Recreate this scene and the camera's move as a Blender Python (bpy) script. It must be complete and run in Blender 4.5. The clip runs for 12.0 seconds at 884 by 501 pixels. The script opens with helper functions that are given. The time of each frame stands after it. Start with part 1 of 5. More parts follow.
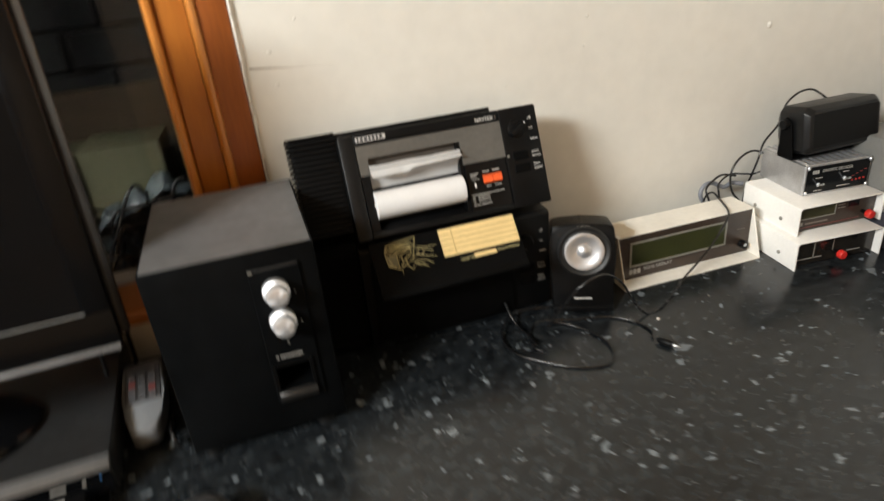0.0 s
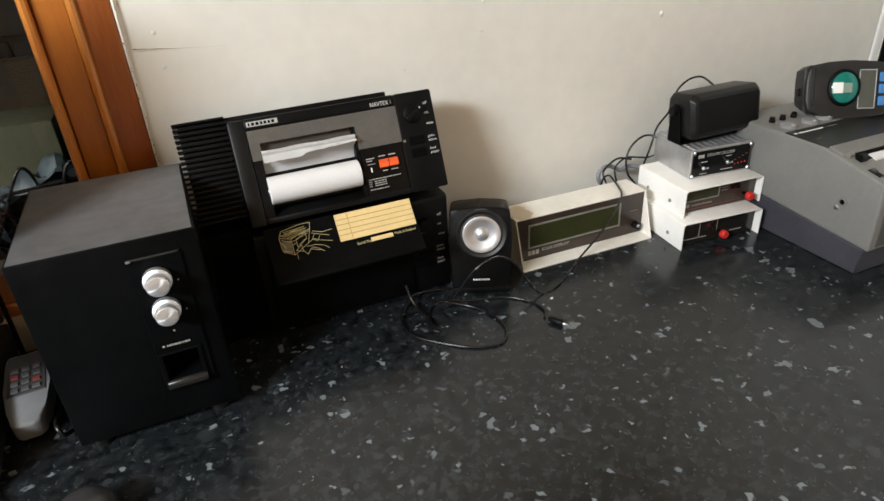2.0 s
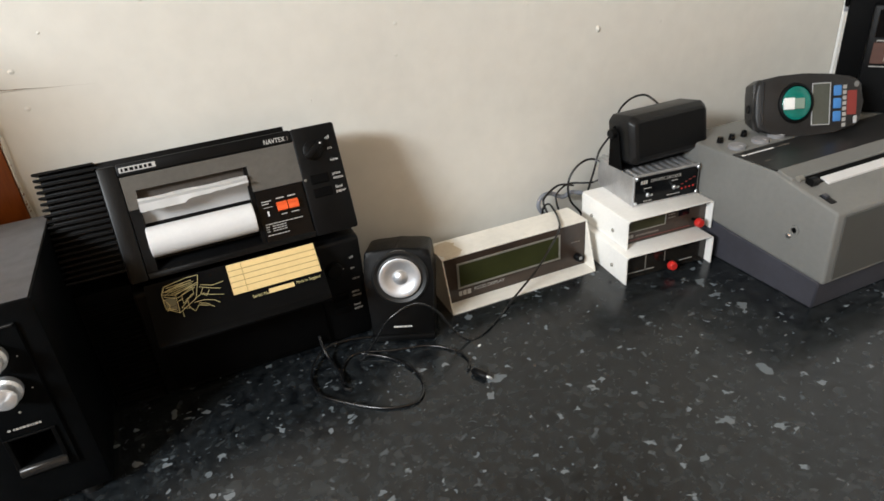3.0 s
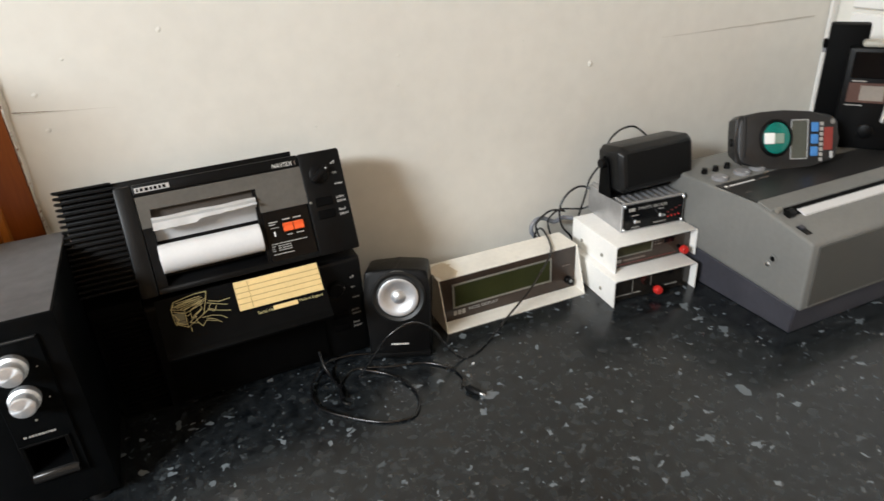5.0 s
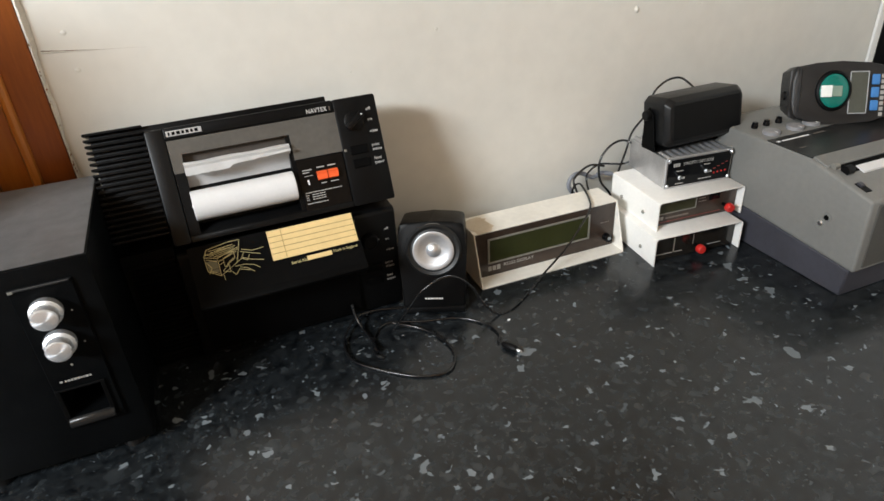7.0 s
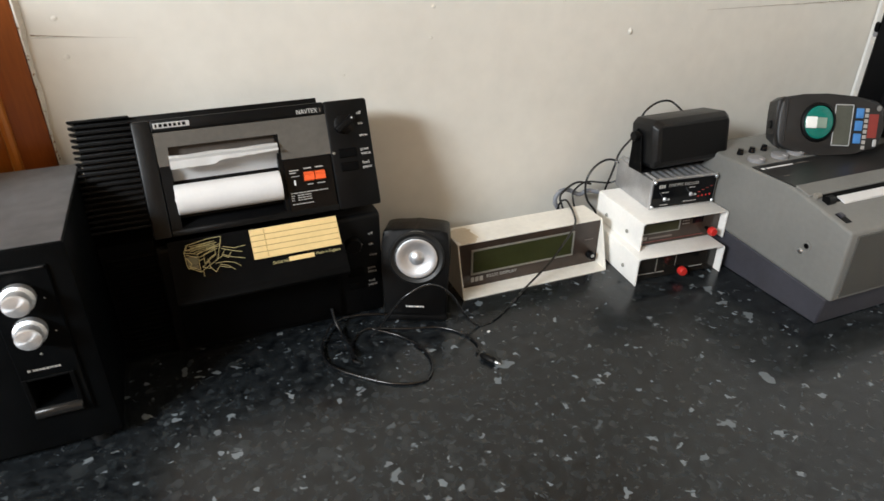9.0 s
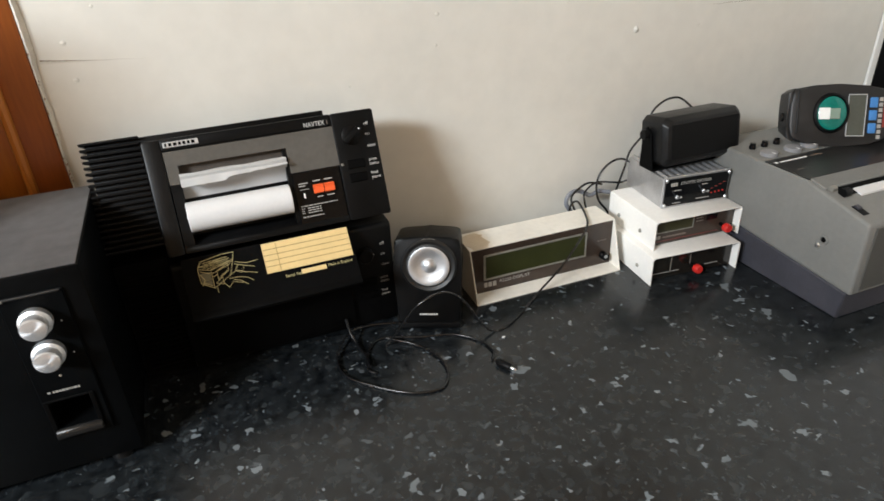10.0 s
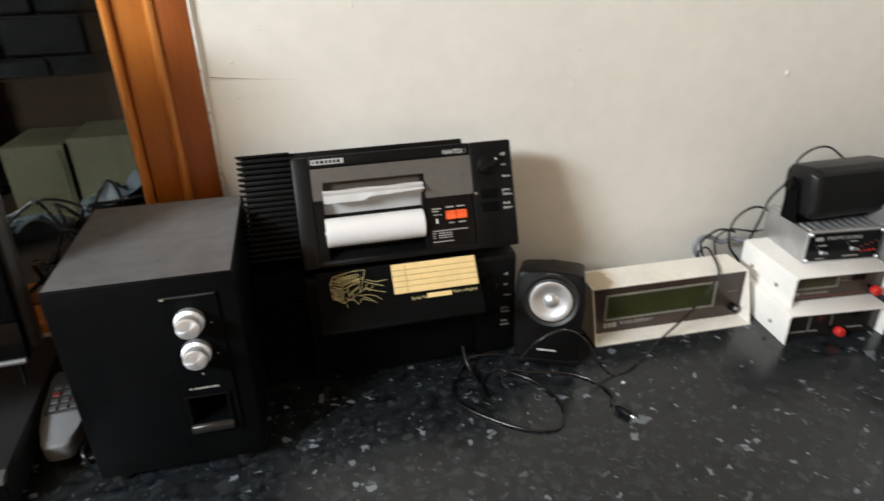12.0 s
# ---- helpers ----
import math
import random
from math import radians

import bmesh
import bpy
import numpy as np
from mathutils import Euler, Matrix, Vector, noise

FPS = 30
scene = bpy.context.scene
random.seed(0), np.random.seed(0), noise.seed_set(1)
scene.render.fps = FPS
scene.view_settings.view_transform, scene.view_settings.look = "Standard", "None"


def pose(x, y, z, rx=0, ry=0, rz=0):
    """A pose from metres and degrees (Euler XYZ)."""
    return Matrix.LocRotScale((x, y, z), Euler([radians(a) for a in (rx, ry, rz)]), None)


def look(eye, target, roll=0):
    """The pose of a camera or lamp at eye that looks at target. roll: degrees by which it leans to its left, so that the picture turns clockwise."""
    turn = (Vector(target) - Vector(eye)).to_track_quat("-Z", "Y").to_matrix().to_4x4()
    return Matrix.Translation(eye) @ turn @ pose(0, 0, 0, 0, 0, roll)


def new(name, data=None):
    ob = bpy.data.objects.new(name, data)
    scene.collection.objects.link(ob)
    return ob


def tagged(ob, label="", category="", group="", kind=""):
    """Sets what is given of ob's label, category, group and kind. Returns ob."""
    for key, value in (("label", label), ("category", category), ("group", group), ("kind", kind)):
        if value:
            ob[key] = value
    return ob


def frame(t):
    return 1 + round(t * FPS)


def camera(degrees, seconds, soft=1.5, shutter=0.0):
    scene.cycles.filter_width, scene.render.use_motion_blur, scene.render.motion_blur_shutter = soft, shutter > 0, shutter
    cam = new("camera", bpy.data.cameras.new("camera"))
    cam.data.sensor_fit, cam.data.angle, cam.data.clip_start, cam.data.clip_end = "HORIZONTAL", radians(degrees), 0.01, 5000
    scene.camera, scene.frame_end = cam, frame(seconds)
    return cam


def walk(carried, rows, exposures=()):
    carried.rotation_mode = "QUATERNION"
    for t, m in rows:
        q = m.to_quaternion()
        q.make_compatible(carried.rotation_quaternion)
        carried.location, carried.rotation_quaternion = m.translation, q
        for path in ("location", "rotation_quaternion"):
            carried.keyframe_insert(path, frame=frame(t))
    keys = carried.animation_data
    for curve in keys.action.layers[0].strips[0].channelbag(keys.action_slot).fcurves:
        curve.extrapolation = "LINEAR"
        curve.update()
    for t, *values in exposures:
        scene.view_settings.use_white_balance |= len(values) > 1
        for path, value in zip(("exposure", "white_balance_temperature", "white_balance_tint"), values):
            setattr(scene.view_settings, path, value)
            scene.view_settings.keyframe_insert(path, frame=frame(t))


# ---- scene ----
cam = camera(69.4, 12.0, 1.5, 0.5)
PATH = [
    (0, (-0.028, -0.845, 1.404), (0.463, 0.873, 0.505), -5.7),
    (0.2, (0.041, -0.915, 1.414), (0.372, 0.804, 0.446), -3.6),
    (0.5, (0.081, -0.987, 1.407), (0.314, 0.745, 0.434), -5.5),
    (0.6, (0.097, -1.006, 1.42), (0.294, 0.737, 0.459), -6.7),
    (0.8, (0.102, -1.001, 1.433), (0.342, 0.748, 0.494), -6.6),
    (1, (0.12, -0.988, 1.416), (0.43, 0.755, 0.485), -5.5),
    (1.2, (0.094, -0.956, 1.421), (0.482, 0.76, 0.471), -3.9),
    (1.5, (0.056, -0.923, 1.424), (0.548, 0.784, 0.506), -4.2),
    (1.7, (0.03, -0.897, 1.428), (0.649, 0.76, 0.495), -3.4),
    (2, (0.023, -0.871, 1.414), (0.673, 0.749, 0.437), -3.5),
    (2.2, (0.051, -0.858, 1.428), (0.678, 0.766, 0.443), -3.9),
    (2.3, (0.069, -0.846, 1.42), (0.715, 0.769, 0.433), -3.6),
    (2.5, (0.109, -0.832, 1.419), (0.761, 0.787, 0.444), -4.6),
    (2.7, (0.135, -0.813, 1.42), (0.807, 0.781, 0.417), -3.3),
    (3, (0.162, -0.831, 1.408), (0.82, 0.8, 0.456), -5.2),
    (3.2, (0.159, -0.825, 1.405), (0.779, 0.811, 0.437), -4.7),
    (4.8, (0.141, -0.862, 1.432), (0.861, 0.765, 0.518), -4.0),
    (5, (0.142, -0.857, 1.432), (0.841, 0.783, 0.526), -3.6),
    (5.3, (0.115, -0.848, 1.42), (0.753, 0.817, 0.514), -2.7),
    (5.5, (0.12, -0.846, 1.426), (0.714, 0.819, 0.489), -3.2),
    (5.8, (0.126, -0.836, 1.427), (0.678, 0.824, 0.458), -4.5),
    (6, (0.116, -0.829, 1.413), (0.691, 0.809, 0.419), -3.8),
    (6.3, (0.109, -0.828, 1.425), (0.708, 0.81, 0.445), -3.5),
    (6.5, (0.113, -0.837, 1.419), (0.699, 0.813, 0.452), -4.0),
    (6.8, (0.11, -0.825, 1.419), (0.675, 0.817, 0.427), -3.9),
    (7, (0.126, -0.831, 1.409), (0.745, 0.784, 0.404), -3.6),
    (7.2, (0.123, -0.822, 1.407), (0.744, 0.795, 0.408), -3.4),
    (8.8, (0.136, -0.831, 1.402), (0.809, 0.756, 0.388), 0.8),
    (9, (0.127, -0.832, 1.404), (0.798, 0.781, 0.431), 0.2),
    (9.2, (0.125, -0.825, 1.42), (0.761, 0.795, 0.435), 0.1),
    (9.5, (0.122, -0.834, 1.412), (0.744, 0.815, 0.467), -1.3),
    (9.8, (0.125, -0.823, 1.411), (0.764, 0.795, 0.424), -1.4),
    (10, (0.133, -0.83, 1.409), (0.761, 0.804, 0.443), -2.6),
    (10.3, (0.119, -0.825, 1.417), (0.703, 0.834, 0.464), -2.3),
    (10.5, (0.113, -0.83, 1.412), (0.669, 0.841, 0.464), -2.1),
    (11, (0.102, -0.826, 1.416), (0.621, 0.848, 0.454), -0.9),
    (11.5, (0.105, -0.818, 1.416), (0.623, 0.881, 0.497), -2.0),
    (11.8, (0.096, -0.81, 1.422), (0.546, 0.908, 0.501), -1.6),
    (12, (0.089, -0.809, 1.417), (0.47, 0.94, 0.525), -1.5),
]
walk(cam, [(t, look(eye, target, roll)) for t, eye, target, roll in PATH], [(0, 0.0, 6800, 10), (0.5, 0.20, 6650, 10), (1.0, 0.18, 6600, 10), (1.5, 0.03, 6500, 10), (3.0, -0.03, 6330, 10), (12, -0.02, 6300, 10)])
# The path was fitted with the counter's top at 0.9 m and the wall behind the devices at y = 0.

# ---- world and light ----
world = bpy.data.worlds.new("world")
scene.world = world
world.use_nodes = True
wn = world.node_tree.nodes
sky = wn.new("ShaderNodeTexSky")
sky.sky_type, sky.sun_disc, sky.sun_elevation, sky.sun_rotation = "NISHITA", False, radians(35), radians(200)
world.node_tree.links.new(sky.outputs[0], wn["Background"].inputs[0])
wn["Background"].inputs[1].default_value = 0.06


def window_lamp(name, m, width, height, watts, colour):
    data = bpy.data.lights.new(name, "AREA")
    data.shape, data.size, data.size_y, data.energy, data.color = "RECTANGLE", width, height, watts, colour
    ob = new(name, data)
    ob.matrix_world = m
    return ob


# daylight from an assumed, unseen high window in the far left wall
window_lamp("window_daylight", look((-1.60, -1.34, 2.20), (1.3, -0.45, 1.25)), 0.70, 0.30, 79, (0.92, 0.975, 1.0))


# ---- materials ----
def material(name, colour, rough=0.5, metal=0.0, vary=0.15, scale=30.0, bump=0.0, bump_scale=300.0, spec=0.5, stretch=(1, 1, 1), second=None, coat=0.0):
    """A surface with its colour varied at two scales and a fine relief."""
    m = bpy.data.materials.new(name)
    m.use_nodes = True
    nt = m.node_tree
    n, link = nt.nodes, nt.links.new
    b = n["Principled BSDF"]
    tc, mp = n.new("ShaderNodeTexCoord"), n.new("ShaderNodeMapping")
    mp.inputs["Scale"].default_value = stretch
    link(tc.outputs["Object"], mp.inputs[0])
    big, small = n.new("ShaderNodeTexNoise"), n.new("ShaderNodeTexNoise")
    for node, s, d in ((big, scale, 4), (small, scale * 9, 3)):
        node.inputs["Scale"].default_value, node.inputs["Detail"].default_value = s, d
        link(mp.outputs[0], node.inputs["Vector"])
    mix = n.new("ShaderNodeMix")
    mix.data_type = "FLOAT"
    mix.inputs[0].default_value = 0.4
    link(big.outputs[0], mix.inputs[2])
    link(small.outputs[0], mix.inputs[3])
    ramp = n.new("ShaderNodeValToRGB")
    dark = second or tuple(c * (1 - vary) for c in colour)
    light = colour if second else tuple(min(1, c * (1 + vary)) for c in colour)
    ramp.color_ramp.elements[0].position, ramp.color_ramp.elements[1].position = 0.35, 0.65
    ramp.color_ramp.elements[0].color, ramp.color_ramp.elements[1].color = (*dark, 1), (*light, 1)
    link(mix.outputs[0], ramp.inputs[0])
    link(ramp.outputs[0], b.inputs["Base Color"])
    mr = n.new("ShaderNodeMapRange")
    mr.inputs[3].default_value, mr.inputs[4].default_value = max(0.02, rough - 0.08), min(1, rough + 0.08)
    link(big.outputs[0], mr.inputs[0])
    link(mr.outputs[0], b.inputs["Roughness"])
    b.inputs["Metallic"].default_value, b.inputs["Specular IOR Level"].default_value = metal, spec
    b.inputs["Coat Weight"].default_value, b.inputs["Coat Roughness"].default_value = coat, 0.12
    if bump:
        fine, bp = n.new("ShaderNodeTexNoise"), n.new("ShaderNodeBump")
        fine.inputs["Scale"].default_value, fine.inputs["Detail"].default_value = bump_scale, 4
        link(mp.outputs[0], fine.inputs["Vector"])
        link(fine.outputs[0], bp.inputs["Height"])
        bp.inputs["Strength"].default_value, bp.inputs["Distance"].default_value = bump, 0.002
        link(bp.outputs[0], b.inputs["Normal"])
    return m


def laminate():
    """Dark mottled worktop with pale angular flecks of several sizes."""
    m = bpy.data.materials.new("speckled_laminate")
    m.use_nodes = True
    nt = m.node_tree
    n, link = nt.nodes, nt.links.new
    b = n["Principled BSDF"]
    tc = n.new("ShaderNodeTexCoord")
    warp, add = n.new("ShaderNodeTexNoise"), n.new("ShaderNodeMixRGB")
    warp.inputs["Scale"].default_value, warp.inputs["Detail"].default_value = 70, 1
    link(tc.outputs["Object"], warp.inputs["Vector"])
    add.blend_type, add.inputs[0].default_value = "LINEAR_LIGHT", 0.011
    link(tc.outputs["Object"], add.inputs[1])
    link(warp.outputs["Color"], add.inputs[2])
    ground, cloud = n.new("ShaderNodeTexNoise"), n.new("ShaderNodeValToRGB")
    ground.inputs["Scale"].default_value, ground.inputs["Detail"].default_value, ground.inputs["Roughness"].default_value = 70, 8, 0.68
    link(tc.outputs["Object"], ground.inputs["Vector"])
    e = cloud.color_ramp.elements
    e[0].position, e[0].color, e[1].position, e[1].color = 0.38, (0.0027, 0.0034, 0.0042, 1), 0.68, (0.0225, 0.0268, 0.0300, 1)
    link(ground.outputs[0], cloud.inputs[0])
    last = cloud.outputs[0]
    # soft grey patches, then chips with hard edges, from small and many to large and few
    for scale, share, radius, tone, soft, metric in ((64, 0.60, 0.54, 0.032, 0.24, "EUCLIDEAN"), (26, 0.42, 0.46, 0.030, 0.26, "EUCLIDEAN"), (150, 0.45, 0.50, 0.052, 0.18, "MANHATTAN"), (62, 0.32, 0.46, 0.080, 0.15, "MANHATTAN"), (105, 0.09, 0.46, 0.190, 0.10, "CHEBYCHEV"), (70, 0.09, 0.46, 0.160, 0.07, "MANHATTAN"), (28, 0.22, 0.45, 0.150, 0.06, "MANHATTAN")):
        v = n.new("ShaderNodeTexVoronoi")
        v.inputs["Scale"].default_value, v.distance = scale, metric
        link(add.outputs[0], v.inputs["Vector"])
        pick, size, gap, both = (n.new("ShaderNodeMath") for _ in range(4))
        edge = n.new("ShaderNodeMapRange")
        sep = n.new("ShaderNodeSeparateColor")
        link(v.outputs["Color"], sep.inputs[0])
        pick.operation, pick.inputs[1].default_value = "LESS_THAN", share
        link(sep.outputs[0], pick.inputs[0])
        size.operation, size.inputs[1].default_value = "MULTIPLY", radius
        link(sep.outputs[1], size.inputs[0])
        gap.operation = "SUBTRACT"
        link(size.outputs[0], gap.inputs[0])
        link(v.outputs["Distance"], gap.inputs[1])
        edge.inputs[1].default_value, edge.inputs[2].default_value = 0.0, soft
        link(gap.outputs[0], edge.inputs[0])
        both.operation = "MULTIPLY"
        link(pick.outputs[0], both.inputs[0])
        link(edge.outputs[0], both.inputs[1])
        lay = n.new("ShaderNodeMixRGB")
        link(both.outputs[0], lay.inputs[0])
        link(last, lay.inputs[1])
        lay.inputs[2].default_value = (tone * 0.80, tone * 0.92, tone * 1.01, 1)
        last = lay.outputs[0]
    link(last, b.inputs["Base Color"])
    dust, mr = n.new("ShaderNodeTexNoise"), n.new("ShaderNodeMapRange")
    dust.inputs["Scale"].default_value, dust.inputs["Detail"].default_value = 9, 5
    link(tc.outputs["Object"], dust.inputs["Vector"])
    mr.inputs[3].default_value, mr.inputs[4].default_value = 0.17, 0.29
    b.inputs["Specular IOR Level"].default_value = 0.54
    link(dust.outputs[0], mr.inputs[0])
    link(mr.outputs[0], b.inputs["Roughness"])
    grain, bp = n.new("ShaderNodeTexNoise"), n.new("ShaderNodeBump")
    grain.inputs["Scale"].default_value = 420
    link(tc.outputs["Object"], grain.inputs["Vector"])
    link(grain.outputs[0], bp.inputs["Height"])
    bp.inputs["Strength"].default_value, bp.inputs["Distance"].default_value = 0.05, 0.001
    link(bp.outputs[0], b.inputs["Normal"])
    return m


def glass(name, colour=(1, 1, 1), rough=0.0):
    m = bpy.data.materials.new(name)
    m.use_nodes = True
    b = m.node_tree.nodes["Principled BSDF"]
    b.inputs["Base Color"].default_value = (*colour, 1)
    b.inputs["Transmission Weight"].default_value, b.inputs["Roughness"].default_value, b.inputs["IOR"].default_value = 1.0, rough, 1.2
    return m


COUNTER = laminate()
PAINT = material("cream_wall_paint", (0.735, 0.712, 0.652), 0.55, vary=0.05, scale=4, bump=0.09, bump_scale=140)
# brown for the joint's slivers, with the ledge's shadow in the colour
CRACK_SHADOW = material("crack_shadow_brown", (0.24, 0.185, 0.13), 0.85, vary=0.3, scale=60)
WHITE_WALL = material("white_wall_paint", (0.82, 0.81, 0.78), 0.55, vary=0.04, scale=6, bump=0.15, bump_scale=200)
PINE = material("varnished_pine", (0.44, 0.145, 0.019), 0.32, vary=0.3, scale=9, second=(0.35, 0.106, 0.013), stretch=(4, 4, 0.4), bump=0.08, bump_scale=60, coat=0.3)
# lit copy of the pine: paler where the stop and bead catch light
PINE_LIT = material("pale_pine_lit", (0.57, 0.215, 0.042), 0.30, vary=0.2, scale=9, second=(0.48, 0.165, 0.028), stretch=(4, 4, 0.4), bump=0.05, bump_scale=60, coat=0.3)
# shaded copy of the pine: redder, with the casing's shade in its colour
PINE_SHADED = material("reddish_pine_shaded", (0.32, 0.086, 0.014), 0.34, scale=9, second=(0.22, 0.054, 0.010), stretch=(4, 4, 0.4), bump=0.08, bump_scale=60, coat=0.3)
# colours of the unseen walls and floor, picked for the warm light they bounce
BOUNCE_WALL = material("warm_bounce_wall", (0.50, 0.33, 0.18), 0.7, vary=0.1, scale=5)
FLOORING = material("warm_bounce_floor", (0.18, 0.11, 0.06), 0.6, vary=0.2, scale=12)
DUSTY_LIT = material("dusty_lit_vinyl", (0.142, 0.144, 0.147), 0.5, vary=0.35, scale=7, bump=0.2, bump_scale=900, second=(0.082, 0.0835, 0.086))
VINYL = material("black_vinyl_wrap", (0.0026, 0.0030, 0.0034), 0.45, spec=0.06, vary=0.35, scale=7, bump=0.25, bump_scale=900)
BLACK = material("black_moulded_plastic", (0.0032, 0.0033, 0.0036), 0.42, spec=0.15, vary=0.25, scale=40, bump=0.15, bump_scale=1200)
BLACK_MATT = material("matt_black_plastic", (0.0022, 0.0022, 0.0023), 0.6, spec=0.06, vary=0.2, scale=50)
BLACK_GLOSS = material("gloss_black_plastic", (0.0032, 0.0034, 0.004), 0.16, vary=0.2, scale=20, spec=0.25)
PORT_LIP = material("worn_black_lip", (0.014, 0.014, 0.014), 0.34, vary=0.2, scale=40)
CHARCOAL = material("charcoal_plastic", (0.011, 0.0115, 0.0125), 0.42, vary=0.2, scale=60, bump=0.2, bump_scale=900)
CHEEK = material("worn_black_cheek", (0.0048, 0.0050, 0.0054), 0.42, spec=0.25, vary=0.3, scale=30)
PANEL_GREY = material("worn_black_panel", (0.018, 0.0178, 0.0175), 0.35, vary=0.3, scale=12)
SMOKED = material("smoked_grey_acrylic", (0.10, 0.096, 0.088), 0.22, vary=0.12, scale=18)
GREY_CASE = material("grey_textured_case", (0.180, 0.180, 0.170), 0.5, vary=0.07, scale=14, bump=0.3, bump_scale=700)
GREY_DARK = material("slate_grey_base", (0.045, 0.045, 0.056), 0.45, vary=0.15, scale=20, bump=0.2, bump_scale=700)
GREY_MID = material("mid_grey_panel", (0.17, 0.17, 0.165), 0.45, vary=0.1, scale=20)
CHROME = material("satin_aluminium", (0.76, 0.78, 0.81), 0.32, 1.0, vary=0.08, scale=80)
ALU = material("dull_aluminium", (0.55, 0.55, 0.56), 0.42, 0.85, vary=0.15, scale=40, bump=0.1, bump_scale=500)
CONE = material("silver_speaker_cone", (0.62, 0.64, 0.665), 0.40, 0.9, vary=0.06, scale=60)
RUBBER = material("black_rubber", (0.006, 0.006, 0.006), 0.5, vary=0.2, scale=80)
CABLE = material("black_cable_sheath", (0.006, 0.006, 0.0065), 0.26, spec=0.6, vary=0.2, scale=50)
CABLE_GREY = material("grey_ribbon_cable", (0.20, 0.21, 0.24), 0.5, vary=0.2, scale=50)
ENAMEL = material("white_enamelled_steel", (0.86, 0.85, 0.82), 0.38, vary=0.05, scale=20, bump=0.08, bump_scale=500)
ENAMEL_CREAM = material("yellowed_enamelled_steel", (0.84, 0.81, 0.74), 0.4, vary=0.08, scale=14, bump=0.08, bump_scale=500)
BROWN_PANEL = material("smoked_brown_acrylic", (0.040, 0.027, 0.020), 0.18, vary=0.2, scale=14)
DARK_PANEL = material("dark_smoked_acrylic", (0.012, 0.010, 0.008), 0.16, vary=0.2, scale=14)
LCD = material("olive_lcd_glass", (0.030, 0.034, 0.010), 0.16, vary=0.12, scale=25)
LCD_GREY = material("grey_lcd_glass", (0.075, 0.082, 0.070), 0.2, vary=0.08, scale=25)
PEWTER = material("pewter_trim", (0.26, 0.25, 0.22), 0.4, 0.3, vary=0.1, scale=60)
RED = material("red_plastic", (0.55, 0.025, 0.02), 0.32, vary=0.1, scale=60)
RED_DARK = material("dark_red_print", (0.22, 0.03, 0.025), 0.45, vary=0.1, scale=60)
ORANGE = material("orange_red_plastic", (0.85, 0.12, 0.03), 0.35, vary=0.08, scale=60)
PAPER = material("white_paper", (0.70, 0.70, 0.705), 0.75, vary=0.03, scale=30, bump=0.06, bump_scale=250)
LABEL = material("yellowed_paper_label", (0.72, 0.54, 0.25), 0.6, vary=0.06, scale=25)
LABEL_LINE = material("brown_ink", (0.30, 0.20, 0.07), 0.6)
WHITE_INK = material("white_print", (0.78, 0.78, 0.78), 0.55, vary=0.05)
PRINT_INK = material("pale_grey_print", (0.60, 0.59, 0.57), 0.55, vary=0.08)
GREY_INK = material("grey_print", (0.36, 0.35, 0.33), 0.55, vary=0.1)
FAINT_INK = material("worn_print", (0.17, 0.14, 0.12), 0.55, vary=0.1)
GOLD_INK = material("gold_print", (0.50, 0.44, 0.22), 0.5, vary=0.15)
BLUE = material("blue_rubber_key", (0.05, 0.20, 0.50), 0.45, vary=0.1)
GREEN = material("green_glass_disc", (0.006, 0.16, 0.13), 0.08, vary=0.15, scale=30)
PRISM = material("prism_facet_bright_reflection", (0.86, 0.88, 0.86), 0.2, vary=0.03)
PRISM_GREY = material("grey_prism_facet", (0.22, 0.30, 0.25), 0.2, vary=0.05)
SCREEN = material("dark_screen_glass", (0.003, 0.0034, 0.004), 0.2, vary=0.1, spec=0.10)
DARK_TRIM = material("dark_silver_trim", (0.165, 0.168, 0.172), 0.32, 0.4, vary=0.15, scale=30)
SILVER = material("silver_plastic_strip", (0.52, 0.53, 0.54), 0.32, 0.3, vary=0.1, scale=30)
KEY_GREY = material("dull_grey_key", (0.085, 0.085, 0.09), 0.5, vary=0.15, scale=90)
KEY = material("black_keycap", (0.046, 0.047, 0.049), 0.42, vary=0.2, scale=120)
PALE_PLASTIC = material("pale_grey_plastic", (0.24, 0.24, 0.25), 0.4, vary=0.06, scale=30)
# khaki and sheet colours darkened to stand for the dim light behind glass
OLIVE = material("khaki_fibreboard_dimmed", (0.029, 0.0278, 0.0150), 0.75, spec=0.1, vary=0.12, scale=10)
SHEET = material("blue_grey_sheet_dimmed", (0.026, 0.034, 0.036), 0.45, spec=0.25, vary=0.3, scale=22)
# timber colour lowered to carry the store's lack of light
TIMBER = material("brown_timber_dimmed", (0.010, 0.0062, 0.0030), 0.8, spec=0.08, vary=0.35, scale=10, stretch=(0.6, 4, 4))
TERRACOTTA = material("orange_brown_card", (0.42, 0.17, 0.06), 0.6, vary=0.15, scale=20)
PANE = glass("window_glass")
# spun metal: the highlight fans out round the axis of a knob
KNOB = material("spun_aluminium", (0.80, 0.82, 0.85), 0.42, 0.72, vary=0.06, scale=80)
kn_nodes = KNOB.node_tree.nodes
fan = kn_nodes.new("ShaderNodeTangent")
fan.direction_type, fan.axis = "RADIAL", "Y"
kn_nodes["Principled BSDF"].inputs["Anisotropic"].default_value = 0.85
KNOB.node_tree.links.new(fan.outputs[0], kn_nodes["Principled BSDF"].inputs["Tangent"])
